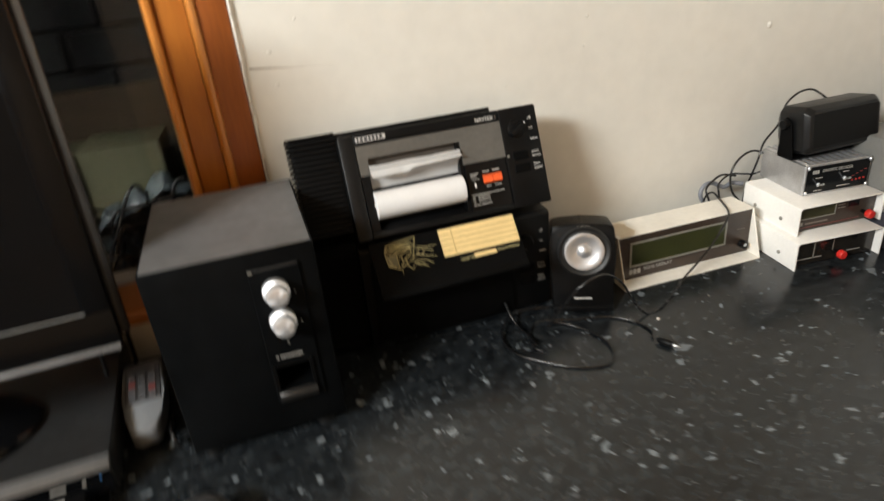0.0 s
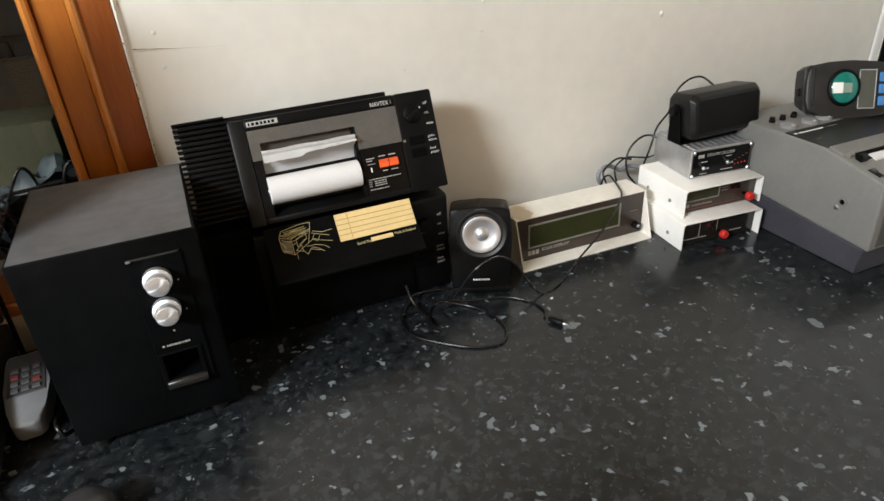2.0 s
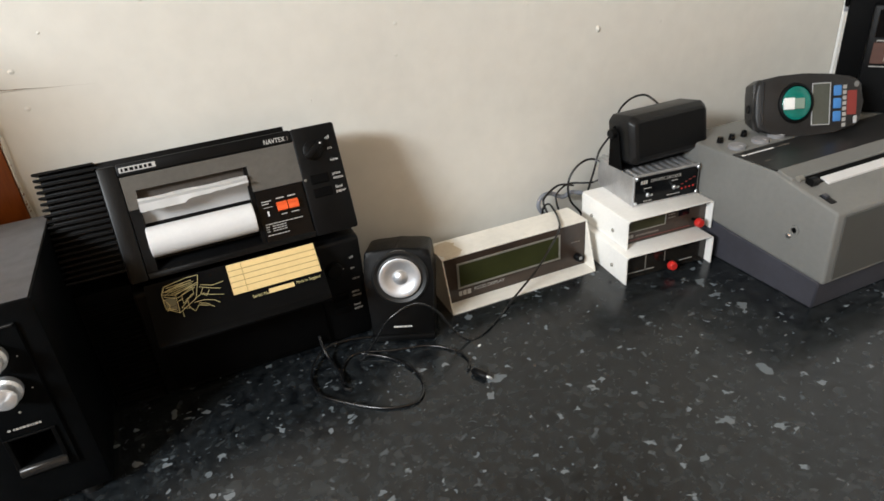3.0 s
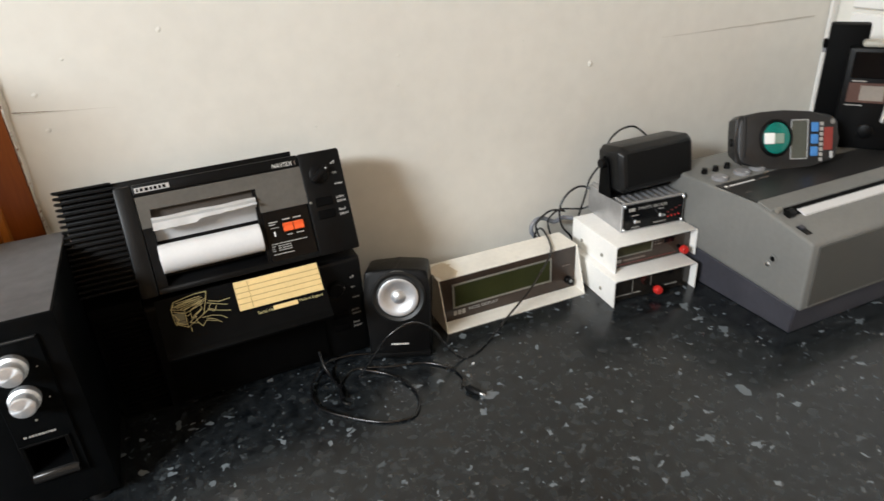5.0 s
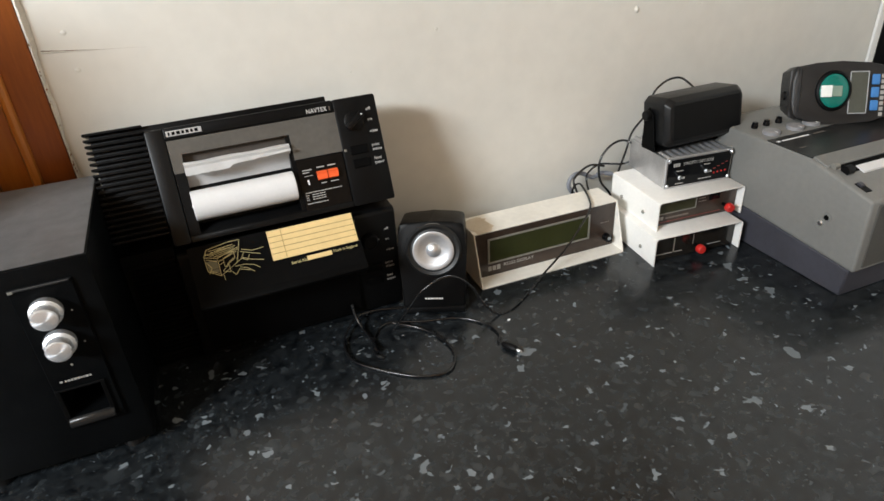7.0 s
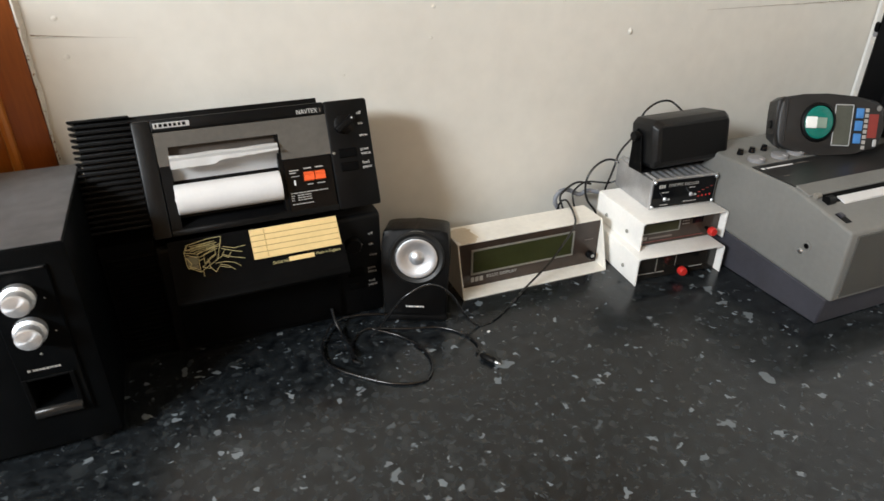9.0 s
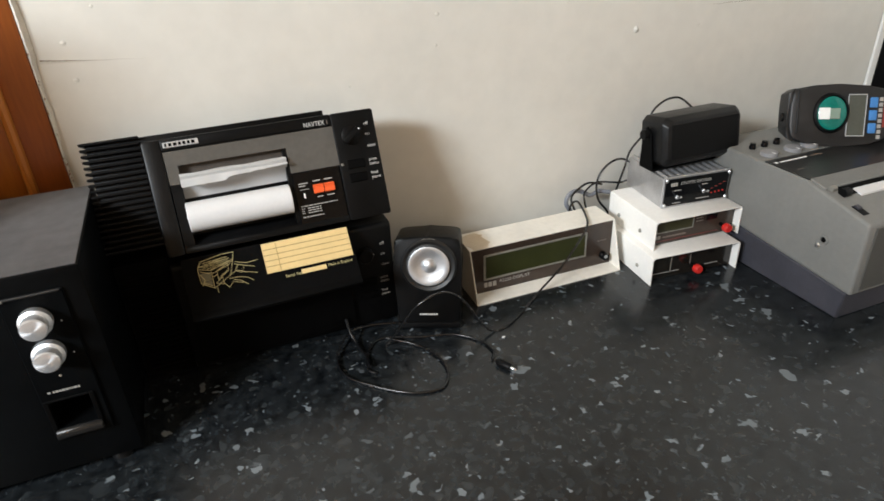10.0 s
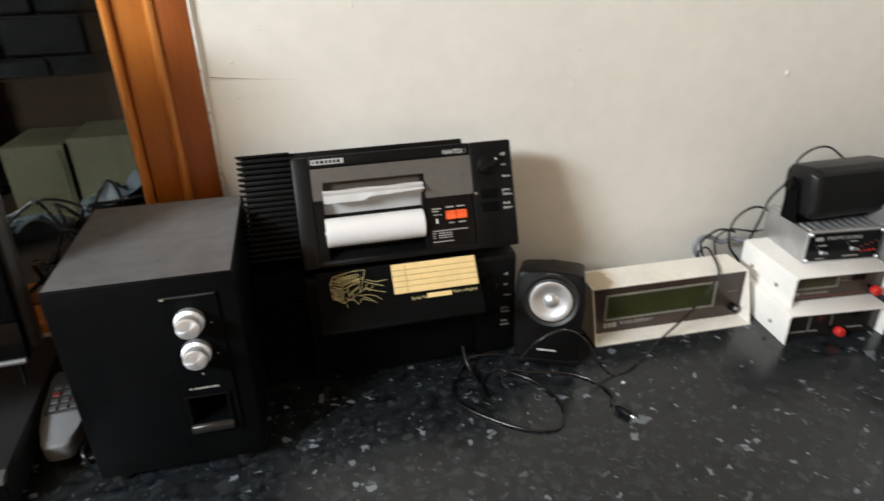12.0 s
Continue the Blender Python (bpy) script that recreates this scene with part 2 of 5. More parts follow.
# thin paper lets part of the light through
THIN_PAPER = material("thin_white_paper", (0.70, 0.70, 0.70), 0.75, vary=0.03, scale=30, bump=0.06, bump_scale=250)
tn = THIN_PAPER.node_tree.nodes
through_light, blend = tn.new("ShaderNodeBsdfTranslucent"), tn.new("ShaderNodeMixShader")
through_light.inputs[0].default_value = (0.80, 0.79, 0.76, 1)
blend.inputs[0].default_value = 0.38
THIN_PAPER.node_tree.links.new(tn["Principled BSDF"].outputs[0], blend.inputs[1])
THIN_PAPER.node_tree.links.new(through_light.outputs[0], blend.inputs[2])
THIN_PAPER.node_tree.links.new(blend.outputs[0], tn["Material Output"].inputs[0])


# ---- mesh helpers ----
def mesh_of(bm, name, smooth=35):
    bmesh.ops.recalc_face_normals(bm, faces=bm.faces)
    me = bpy.data.meshes.new(name)
    bm.to_mesh(me)
    bm.free()
    if smooth:
        me.shade_smooth()
        me.set_sharp_from_angle(angle=radians(smooth))
    return me


def part(name, bm, mat, parent=None, label="", smooth=35):
    me = mesh_of(bm, name, smooth)
    me.materials.append(mat)
    ob = new(name, me)
    ob.parent = parent
    return tagged(ob, label)


def thing(name, m, label, category, group="", kind=""):
    ob = new(name)
    ob.empty_display_size = 0.02
    ob.matrix_world = m
    return tagged(ob, label, category, group, kind)


def bevelled(bm, geom_faces, r, seg):
    edges = {e for f in geom_faces for e in f.edges}
    bmesh.ops.bevel(bm, geom=list(edges), offset=r, segments=seg, affect="EDGES", profile=0.5, clamp_overlap=True)


def box(x0, x1, y0, y1, z0, z1, r=0.0, seg=2, bm=None):
    bm = bm or bmesh.new()
    made = bmesh.ops.create_cube(bm, size=1)["verts"]
    for v in made:
        v.co = Vector(((x0 + x1) / 2 + v.co.x * (x1 - x0), (y0 + y1) / 2 + v.co.y * (y1 - y0), (z0 + z1) / 2 + v.co.z * (z1 - z0)))
    if r:
        bevelled(bm, {f for v in made for f in v.link_faces}, r, seg)
    return bm


def prism(profile, x0, x1, r=0.0, seg=2, bm=None, axis="x"):
    """A (y, z) outline drawn out along x; with axis y, an (x, z) outline along y; with axis z, an (x, y) outline along z."""
    bm = bm or bmesh.new()
    place = {"x": lambda a, b, c: (c, a, b), "y": lambda a, b, c: (a, c, b), "z": lambda a, b, c: (a, b, c)}[axis]
    rings = [[bm.verts.new(place(a, b, x)) for a, b in profile] for x in (x0, x1)]
    faces = [bm.faces.new(rings[0]), bm.faces.new(rings[1][::-1])]
    n = len(profile)
    faces += [bm.faces.new((rings[0][i], rings[1][i], rings[1][(i + 1) % n], rings[0][(i + 1) % n])) for i in range(n)]
    if r:
        bevelled(bm, faces, r, seg)
    return bm


def lathe(profile, m, n=40, bm=None):
    """A (radius, height) outline turned round the z axis of the pose m."""
    bm = bm or bmesh.new()
    rings = []
    for r, h in profile:
        if r < 1e-6:
            rings.append([bm.verts.new(m @ Vector((0, 0, h)))])
        else:
            rings.append([bm.verts.new(m @ Vector((r * math.cos(2 * math.pi * i / n), r * math.sin(2 * math.pi * i / n), h))) for i in range(n)])
    for a, b in zip(rings, rings[1:]):
        for i in range(n):
            j = (i + 1) % n
            if len(a) == 1 and len(b) > 1:
                bm.faces.new((a[0], b[i], b[j]))
            elif len(b) == 1 and len(a) > 1:
                bm.faces.new((a[i], a[j], b[0]))
            elif len(a) > 1:
                bm.faces.new((a[i], a[j], b[j], b[i]))
    return bm


def spline(points, steps=8):
    pts = [Vector(p) for p in points]
    pts = [2 * pts[0] - pts[1], *pts, 2 * pts[-1] - pts[-2]]
    out = []
    for a, b, c, d in zip(pts, pts[1:], pts[2:], pts[3:]):
        for k in range(steps):
            t = k / steps
            out.append(0.5 * (2 * b + (c - a) * t + (2 * a - 5 * b + 4 * c - d) * t * t + (3 * b - a - 3 * c + d) * t ** 3))
    return [*out, pts[-2]]


def tube(points, r, n=8, steps=8, bm=None):
    bm = bm or bmesh.new()
    line = spline(points, steps)
    side, rings = None, []
    for i, p in enumerate(line):
        ahead = (line[min(i + 1, len(line) - 1)] - line[max(i - 1, 0)]).normalized()
        side = (side - ahead * side.dot(ahead)).normalized() if side else ahead.orthogonal().normalized()
        up = ahead.cross(side)
        rings.append([bm.verts.new(p + r * (side * math.cos(2 * math.pi * k / n) + up * math.sin(2 * math.pi * k / n))) for k in range(n)])
    for a, b in zip(rings, rings[1:]):
        for k in range(n):
            bm.faces.new((a[k], a[(k + 1) % n], b[(k + 1) % n], b[k]))
    bm.faces.new(rings[0][::-1]), bm.faces.new(rings[-1])
    return bm


# On the front of a thing: x to the right, z up, and the front looks towards -y.
FRONT = Matrix(((1, 0, 0, 0), (0, 0, -1, 0), (0, 1, 0, 0), (0, 0, 0, 1)))


def front(x, y, z):
    """A pose on a front face whose own z axis points out of it."""
    return Matrix.Translation((x, y, z)) @ FRONT


def words(text, size, x, y, z, mat, parent, thick=0.0003, turn=0.0, wide=1.0, middle=False):
    curve = bpy.data.curves.new("lettering", "FONT")
    curve.body, curve.size, curve.extrude, curve.resolution_u = text, size, thick / 2, 2
    curve.align_x, curve.align_y = ("CENTER" if middle else "LEFT"), "CENTER"
    tmp = new("lettering", curve)
    bpy.context.view_layer.update()
    me = bpy.data.meshes.new_from_object(tmp)
    bpy.data.objects.remove(tmp)
    me.transform(front(x, y, z) @ pose(0, 0, 0, 0, 0, turn) @ Matrix.Diagonal((wide, 1, 1, 1)))
    me.materials.clear()
    me.materials.append(mat)
    ob = new("lettering", me)
    ob.parent = parent
    return ob


def bars(rows, y, mat, parent, name="small_print", thick=0.0003):
    """Print that cannot be read: flat bars, each x0, x1, z and height."""
    bm = bmesh.new()
    for x0, x1, z, h in rows:
        box(x0, x1, y - thick, y, z - h / 2, z + h / 2, bm=bm)
    return part(name, bm, mat, parent)


def ragged(x0, x1, z, h, word=0.004, gap=0.0011, seed=0):
    """A line of small word-long bars."""
    rng, rows, x = random.Random(seed), [], x0
    while x < x1 - 0.0008:
        w = min(word * rng.uniform(0.5, 1.5), x1 - x)
        rows.append((x, x + w, z, h))
        x += w + gap
    return rows


def strokes(lines, y, width, mat, parent, name="line_drawing"):
    """Thin printed lines on a front, through (x, z) points."""
    bm = bmesh.new()
    for line in lines:
        for (ax, az), (bx, bz) in zip(line, line[1:]):
            d = Vector((bx - ax, bz - az))
            s = Vector((-d.y, d.x)).normalized() * width / 2
            prism([(ax + s.x, az + s.y), (bx + s.x, bz + s.y), (bx - s.x, bz - s.y), (ax - s.x, az - s.y)], y - 0.0003, y, bm=bm, axis="y")
    return part(name, bm, mat, parent)


def screw(name, m, r, parent, mat=None, label=""):
    bm = lathe([(0, 0.0), (r, 0.0), (r, r * 0.35), (r * 0.7, r * 0.7), (0, r * 0.8)], m, 14)
    return part(name, bm, mat or CHROME, parent, label)


TOP = 0.9

# ---- the room ----
def slab(name, bounds, mat, label, category):
    ob = part(name, box(*bounds), mat)
    return tagged(ob, label, category, "", "structure")


ROOM_X0, ROOM_X1, ROOM_Y0, CEIL = -1.68, 1.345, -2.7, 2.4
SILL_Z, HEAD_Z, WIN_X0, WIN_X1 = 0.965, 2.0, -1.25, -0.019
slab("floor", (ROOM_X0 - 0.1, ROOM_X1 + 0.1, ROOM_Y0 - 0.1, 0.1, -0.1, 0.0), FLOORING, "unseen floor of the room, tinted brown for warm bounce", "floor")
# unseen ceiling in a made-up warm tone that tints the fill light
slab("ceiling", (ROOM_X0 - 0.1, ROOM_X1 + 0.1, ROOM_Y0 - 0.1, 0.1, CEIL, CEIL + 0.1), material("warm_bounce_ceiling", (0.60, 0.44, 0.27), 0.7, vary=0.06, scale=3), "unseen ceiling, tinted warm for its bounced light", "ceiling")


def wall_with_hole(name, axis, at, thick, a0, a1, b0, b1, hole, mat, label):
    """A wall at y or x = at with one opening through it."""
    bm = bmesh.new()
    h0, h1, v0, v1 = hole
    for p, q, r, s in ((a0, h0, b0, b1), (h1, a1, b0, b1), (h0, h1, b0, v0), (h0, h1, v1, b1)):
        box(*((p, q, at, at + thick, r, s) if axis == "y" else (at, at + thick, p, q, r, s)), bm=bm)
    return tagged(part(name, bm, mat), label, "wall", "", "structure")


wall_north = wall_with_hole("wall_north", "y", 0.0, 0.1, ROOM_X0 - 0.1, ROOM_X1 + 0.1, 0.0, CEIL, (WIN_X0, WIN_X1, SILL_Z, HEAD_Z), PAINT, "cream painted board wall with nail heads and a cracked joint")
wall_east = slab("wall_east", (ROOM_X1, ROOM_X1 + 0.1, ROOM_Y0, -0.001, 0.0, CEIL), PAINT, "cream plastered end wall with white painted bricks", "wall")
slab("wall_south", (ROOM_X0 - 0.1, ROOM_X1 + 0.1, ROOM_Y0 - 0.1, ROOM_Y0, 0.0, CEIL), BOUNCE_WALL, "unseen wall behind, tinted tan for warm bounced light", "wall")
wall_with_hole("wall_west", "x", ROOM_X0 - 0.1, 0.1, ROOM_Y0, 0.0, 0.0, CEIL, (-1.86, -0.86, 1.88, 2.37), BOUNCE_WALL, "unseen wall tinted tan for warm bounce, with an opening for the lamp")
tagged(part("trim", box(ROOM_X1 - 0.020, ROOM_X1 - 0.0005, -0.008, -0.0015, TOP + 0.001, CEIL - 0.001, 0.003), WHITE_WALL), "white corner bead between the two walls", "trim", "", "structure")

# nail heads and filled dents in the boards, as painted bumps
for x, z, r in ((0.017, 1.286, 0.0042), (0.019, 1.245, 0.0042), (0.785, 1.222, 0.0062), (0.460, 1.275, 0.0040), (0.456, 1.235, 0.0034), (0.905, 1.217, 0.0032), (0.662, 1.272, 0.0026), (0.332, 1.196, 0.0024), (0.163, 1.342, 0.0042), (0.055, 1.321, 0.0024)):
    r *= 0.52
    h = 0.0007 if r < 0.003 else 0.0024
    bm = lathe([(r * 1.5, 0.0), (r * 1.15, h * 0.3), (r * 0.8, h * 0.8), (r * 0.4, h), (0, h)], front(x, -0.0001, z) @ pose(0, 0, 0, 0, 0, 360 * x) @ Matrix.Diagonal((1.15, 0.9, 1, 1)), 14)
    part("nail_head", bm, PAINT, wall_north)


def crack(line, width, seed, lip=True):
    """An opened joint: its ledge shadow painted as a dark uneven gap, widest at its start, with a raised paint lip
    under it.
    """
    rng = random.Random(seed)
    (x0, z0), (x1, z1) = line
    n = 44
    gap, edge = bmesh.new(), bmesh.new()
    rows, lips = [], []
    for i in range(n + 1):
        t = i / n
        w = width * (1 - 0.8 * t) * rng.uniform(0.45, 1.1)
        x, z = x0 + (x1 - x0) * t, z0 + (z1 - z0) * t + rng.uniform(-1, 1) * 0.0003
        rows.append([gap.verts.new((x, -0.0004, z - w / 2)), gap.verts.new((x, -0.0005, z + w / 2))])
        lips.append([edge.verts.new((x, -0.0002, z - w / 2 - 0.0004 - 0.0022 * (1 - t))), edge.verts.new((x, -0.0003 - 0.0009 * (1 - t), z - w / 2 - 0.0002 - 0.0005 * (1 - t))), edge.verts.new((x, -0.0003, z - w / 2))])
    for a, b in zip(rows, rows[1:]):
        gap.faces.new((a[0], b[0], b[1], a[1]))
    for a, b in zip(lips, lips[1:]):
        for k in (0, 1):
            edge.faces.new((a[k], b[k], b[k + 1], a[k + 1]))
    part("crack", gap, CRACK_SHADOW, wall_north)
    if lip:
        part("paint_lip", edge, PAINT, wall_north)
    else:
        edge.free()


crack(((-0.0105, 1.2700), (0.048, 1.2640)), 0.0018, 1)
crack(((0.048, 1.2640), (0.095, 1.2608)), 0.0003, 2, False)
crack(((1.29, 1.2435), (0.93, 1.2455)), 0.0013, 3)
# torn paint along the window casing
bm, rng = bmesh.new(), random.Random(4)
chips = bmesh.new()
rows = []
for i in range(241):
    z = 1.02 + 0.98 * i / 240
    w = 0.0028 + min(0.0030, 0.014 * max(0.0, z - 1.10)) + rng.uniform(-0.0008, 0.0010) + 0.0010 * math.sin(i * 0.31) + 0.0008 * math.sin(i * 0.11)
    rows.append([bm.verts.new((-0.0194, -0.0032, z)), bm.verts.new((-0.0190 + w * 0.30 + rng.uniform(-0.0004, 0.0004), -0.0056, z)), bm.verts.new((-0.0195 + w, -0.0003, z))])
    if rng.random() < 0.22:
        c = rng.uniform(0.0006, 0.0016)
        x = -0.0192 + rng.uniform(0, 0.0022)
        prism([(x, z), (x + c * 0.8, z + c * 0.7), (x + c * 0.5, z + c * 2.2), (x - c * 0.2, z + c * 1.4)], -0.0062, -0.0008, bm=chips, axis="y")
for a, b in zip(rows, rows[1:]):
    for k in (0, 1):
        bm.faces.new((a[k], b[k], b[k + 1], a[k + 1]))
part("torn_paint_edge", bm, material("torn_paint_paper", (0.78, 0.74, 0.67), 0.8, vary=0.12, scale=70), wall_north)
part("bare_chips", chips, material("bare_brown_wood", (0.26, 0.13, 0.06), 0.8, vary=0.3, scale=90), wall_north)

# worktop along the wall, with a rounded front edge, on a plain carcass
counter = tagged(part("worktop", prism([(-0.002, TOP), (-0.002, TOP - 0.038), (-0.772, TOP - 0.038), (-0.784, TOP - 0.034), (-0.790, TOP - 0.02), (-0.786, TOP - 0.006), (-0.774, TOP)], ROOM_X0 + 0.002, ROOM_X1 - 0.003), COUNTER, smooth=50), "dark speckled laminate worktop along the wall", "worktop", "", "structure")
slab("counter_carcass", (ROOM_X0 + 0.002, ROOM_X1 - 0.003, -0.72, -0.003, 0.001, TOP - 0.039), WHITE_WALL, "plain white carcass under the worktop", "cabinet")

# window in the wall: casing in several mouldings, a stile, glass
win = thing("window_1", pose(0, 0, 0), "window with an orange varnished pine casing", "window", "", "structure")
part("window_casing", prism([(-0.0545, 0.020), (-0.0545, -0.0045), (-0.050, -0.0052), (-0.024, -0.0052), (-0.0205, -0.0040), (-0.0195, -0.0010), (-0.0195, 0.098), (-0.0545, 0.098)], SILL_Z, HEAD_Z, axis="z"), PINE_SHADED, win, "reddish varnished casing, its shade put into the colour")
part("window_bead", prism([(-0.0665, 0.010), (-0.0660, -0.0050), (-0.0640, -0.0085), (-0.0600, -0.0098), (-0.0565, -0.0085), (-0.0548, -0.0050), (-0.0548, 0.010)], SILL_Z, HEAD_Z, axis="z"), PINE_LIT, win, "pine bead, its lit tone put into the colour")
part("window_stile", prism([(-0.1015, 0.006), (-0.1015, 0.060), (-0.0550, 0.060), (-0.0550, 0.0105), (-0.0668, 0.0105), (-0.0672, 0.0015), (-0.099, 0.0025)], SILL_Z, HEAD_Z, axis="z"), PINE, win, "flat varnished pine stile")
part("window_stop", prism([(-0.1150, 0.016), (-0.1150, 0.040), (-0.1018, 0.040), (-0.1018, -0.0010), (-0.1040, -0.0040), (-0.1080, -0.0050), (-0.1120, -0.0020), (-0.1145, 0.0060)], SILL_Z, HEAD_Z, axis="z"), PINE_LIT, win, "rounded pine glazing stop")
part("window_sill", box(WIN_X0, -0.115, -0.02, 0.098, SILL_Z, SILL_Z + 0.02, 0.004), PINE, win)
part("window_head", box(WIN_X0, -0.115, 0.004, 0.098, HEAD_Z - 0.05, HEAD_Z, 0.004), PINE, win)
part("window_stile", box(WIN_X0, WIN_X0 + 0.06, 0.004, 0.098, SILL_Z + 0.021, HEAD_Z - 0.051, 0.004), PINE, win)
pane = part("pane", box(WIN_X0 + 0.061, -0.1145, 0.024, 0.028, SILL_Z + 0.021, HEAD_Z - 0.051), PANE, win)
pane.visible_shadow = False

# added store behind the glass: a closed box, its dimness put into the colours
store = material("store_wall_dimmed", (0.006, 0.0058, 0.005), 0.85, spec=0.08, vary=0.3, scale=6)
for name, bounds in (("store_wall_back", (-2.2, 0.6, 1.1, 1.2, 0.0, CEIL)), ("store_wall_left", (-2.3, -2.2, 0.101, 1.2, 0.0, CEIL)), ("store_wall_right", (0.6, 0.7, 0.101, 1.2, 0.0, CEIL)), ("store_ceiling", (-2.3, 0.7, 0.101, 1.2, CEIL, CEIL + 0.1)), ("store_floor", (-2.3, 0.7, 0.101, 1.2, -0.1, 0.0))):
    slab(name, bounds, store, "wall of the added store behind the window, dimmed by its colour", "wall")

# ---- subwoofer ----
sub = thing("subwoofer", pose(-0.160, -0.248, TOP), "black vinyl-wrapped wooden subwoofer box with two silver knobs", "speaker")
SW, SD, SH = 0.169, 0.203, 0.237
PORT = (0.1045, 0.1400, 0.0675, 0.1005)


def pocket(bm, x0, x1, z0, z1, depth):
    """Sink an opening into the front face of a box."""
    for co, no in (((x0, 0, 0), (1, 0, 0)), ((x1, 0, 0), (1, 0, 0)), ((0, 0, z0), (0, 0, 1)), ((0, 0, z1), (0, 0, 1))):
        bmesh.ops.bisect_plane(bm, geom=bm.verts[:] + bm.edges[:] + bm.faces[:], plane_co=co, plane_no=no)
    hole = [f for f in bm.faces if f.calc_center_median().y < 0.001 and f.normal.y < -0.9 and x0 < f.calc_center_median().x < x1 and z0 < f.calc_center_median().z < z1]
    made = bmesh.ops.extrude_face_region(bm, geom=hole)["geom"]
    for v in made:
        if isinstance(v, bmesh.types.BMVert):
            v.co.y += depth
    bmesh.ops.delete(bm, geom=hole, context="FACES_ONLY")
    return bm


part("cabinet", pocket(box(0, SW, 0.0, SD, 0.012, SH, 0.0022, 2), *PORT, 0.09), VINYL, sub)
# dusty sheet over the black box, greyed further to stand for top light
part("dusty_lit_top", box(0.0024, SW - 0.0024, 0.0024, SD - 0.0024, SH - 0.0005, SH + 0.0003), DUSTY_LIT, sub, "greyed dusty top, with top light put into its colour")
for fx, fy in ((0.018, 0.016), (SW - 0.024, 0.016), (0.018, SD - 0.02), (SW - 0.024, SD - 0.02)):
    part("foot", lathe([(0, 0), (0.010, 0), (0.0115, 0.003), (0.0115, 0.0119), (0, 0.0119)], pose(fx, fy, 0), 20), RUBBER, sub)
bm = pocket(box(0.099, 0.151, -0.0028, -0.0002, 0.052, 0.219, 0.0010, 1), *PORT, 0.0024)
bmesh.ops.delete(bm, geom=[f for f in bm.faces if PORT[0] < f.calc_center_median().x < PORT[1] and PORT[2] < f.calc_center_median().z < PORT[3] and abs(f.normal.y) > 0.9], context="FACES")
part("control_panel", bm, VINYL, sub, "black control strip")
part("panel_edge", box(0.0995, 0.1490, -0.0046, -0.0027, 0.2165, 0.2188, 0.0007, 1), CHARCOAL, sub)
# bright sliver painted on as the glint at the panel's edge
part("edge_glint", box(0.1000, 0.1040, -0.0050, -0.0045, 0.2160, 0.2184, 0.0002, 1), PEWTER, sub)
for kz in (0.1925, 0.1570):
    part("knob", lathe([(0.0132, 0), (0.0138, 0.002), (0.0138, 0.008), (0.0118, 0.0095), (0.0112, 0.010), (0.0112, 0.0185), (0.0102, 0.0198), (0.0070, 0.0206), (0.0035, 0.0211), (0, 0.0213)], front(0.123, -0.0029, kz), 40), KNOB, sub, "silver aluminium knob")
    part("knob_collar", lathe([(0.0142, 0), (0.0142, 0.0012), (0.0128, 0.0016), (0, 0.0016)], front(0.123, -0.0028, kz), 32), BLACK, sub)
for kz, dx in ((0.186, 0.0185), (0.150, 0.0185)):
    part("index_dot", lathe([(0.0007, 0), (0.0005, 0.0003), (0, 0.0003)], front(0.123 + dx, -0.0028, kz), 10), WHITE_INK, sub)
part("indicator", lathe([(0.0013, 0), (0.0011, 0.0006), (0, 0.0008)], front(0.1235, -0.0028, 0.128), 12), PEWTER, sub)
bars([(0.1075, 0.1100, 0.1115, 0.0022), *ragged(0.112, 0.136, 0.1113, 0.0022, 0.0022, 0.0007, 3)], -0.0029, GREY_INK, sub, "maker_mark")
bm = bmesh.new()
for b in ((0.100, 0.1045, 0.058, 0.103), (0.140, 0.1445, 0.058, 0.103), (0.1045, 0.140, 0.1005, 0.103)):
    box(b[0], b[1], -0.0048, -0.0027, b[2], b[3], 0.0006, 1, bm=bm)
part("port_frame", bm, BLACK_MATT, sub)
part("port_lip", prism([(-0.003, 0.056), (-0.0065, 0.0565), (-0.0085, 0.059), (-0.0085, 0.0635), (-0.0068, 0.0665), (-0.003, 0.0675)], 0.1015, 0.1430, 0.0008, 1), PORT_LIP, sub, "worn shiny lip of the bass port")

# ---- weather receivers, one on the other ----
lower = thing("weather_receiver", pose(0.069, -0.122, TOP), "black plastic weather receiver standing under another", "receiver", "weather receivers")
part("case", prism([(0, 0.004), (0, 0.146), (0.004, 0.150), (0.085, 0.150), (0.090, 0.146), (0.090, 0.004)], 0.0, 0.267, 0.003, 2), BLACK, lower)
part("front_door", box(0.012, 0.207, -0.006, -0.0002, 0.012, 0.130, 0.002, 2), BLACK_MATT, lower)
for fx in (0.02, 0.24):
    for fy in (0.012, 0.076):
        part("foot", lathe([(0, 0), (0.007, 0), (0.007, 0.0045), (0, 0.0045)], pose(fx, fy, 0), 16), RUBBER, lower)
for t, z in (("off", 0.122), ("on", 0.107), ("view", 0.091)):
    words(t, 0.0056, 0.250, -0.0001, z, GREY_INK, lower)
for a, b, z in (("print", "status", 0.069), ("feed", "paper", 0.049)):
    words(a, 0.0052, 0.247, -0.0001, z + 0.0028, GREY_INK, lower)
    words(b, 0.0052, 0.247, -0.0001, z - 0.0028, GREY_INK, lower)
part("selector_knob", lathe([(0.011, 0), (0.011, 0.004), (0.009, 0.007), (0, 0.007)], front(0.229, -0.0002, 0.110), 28), BLACK, lower)
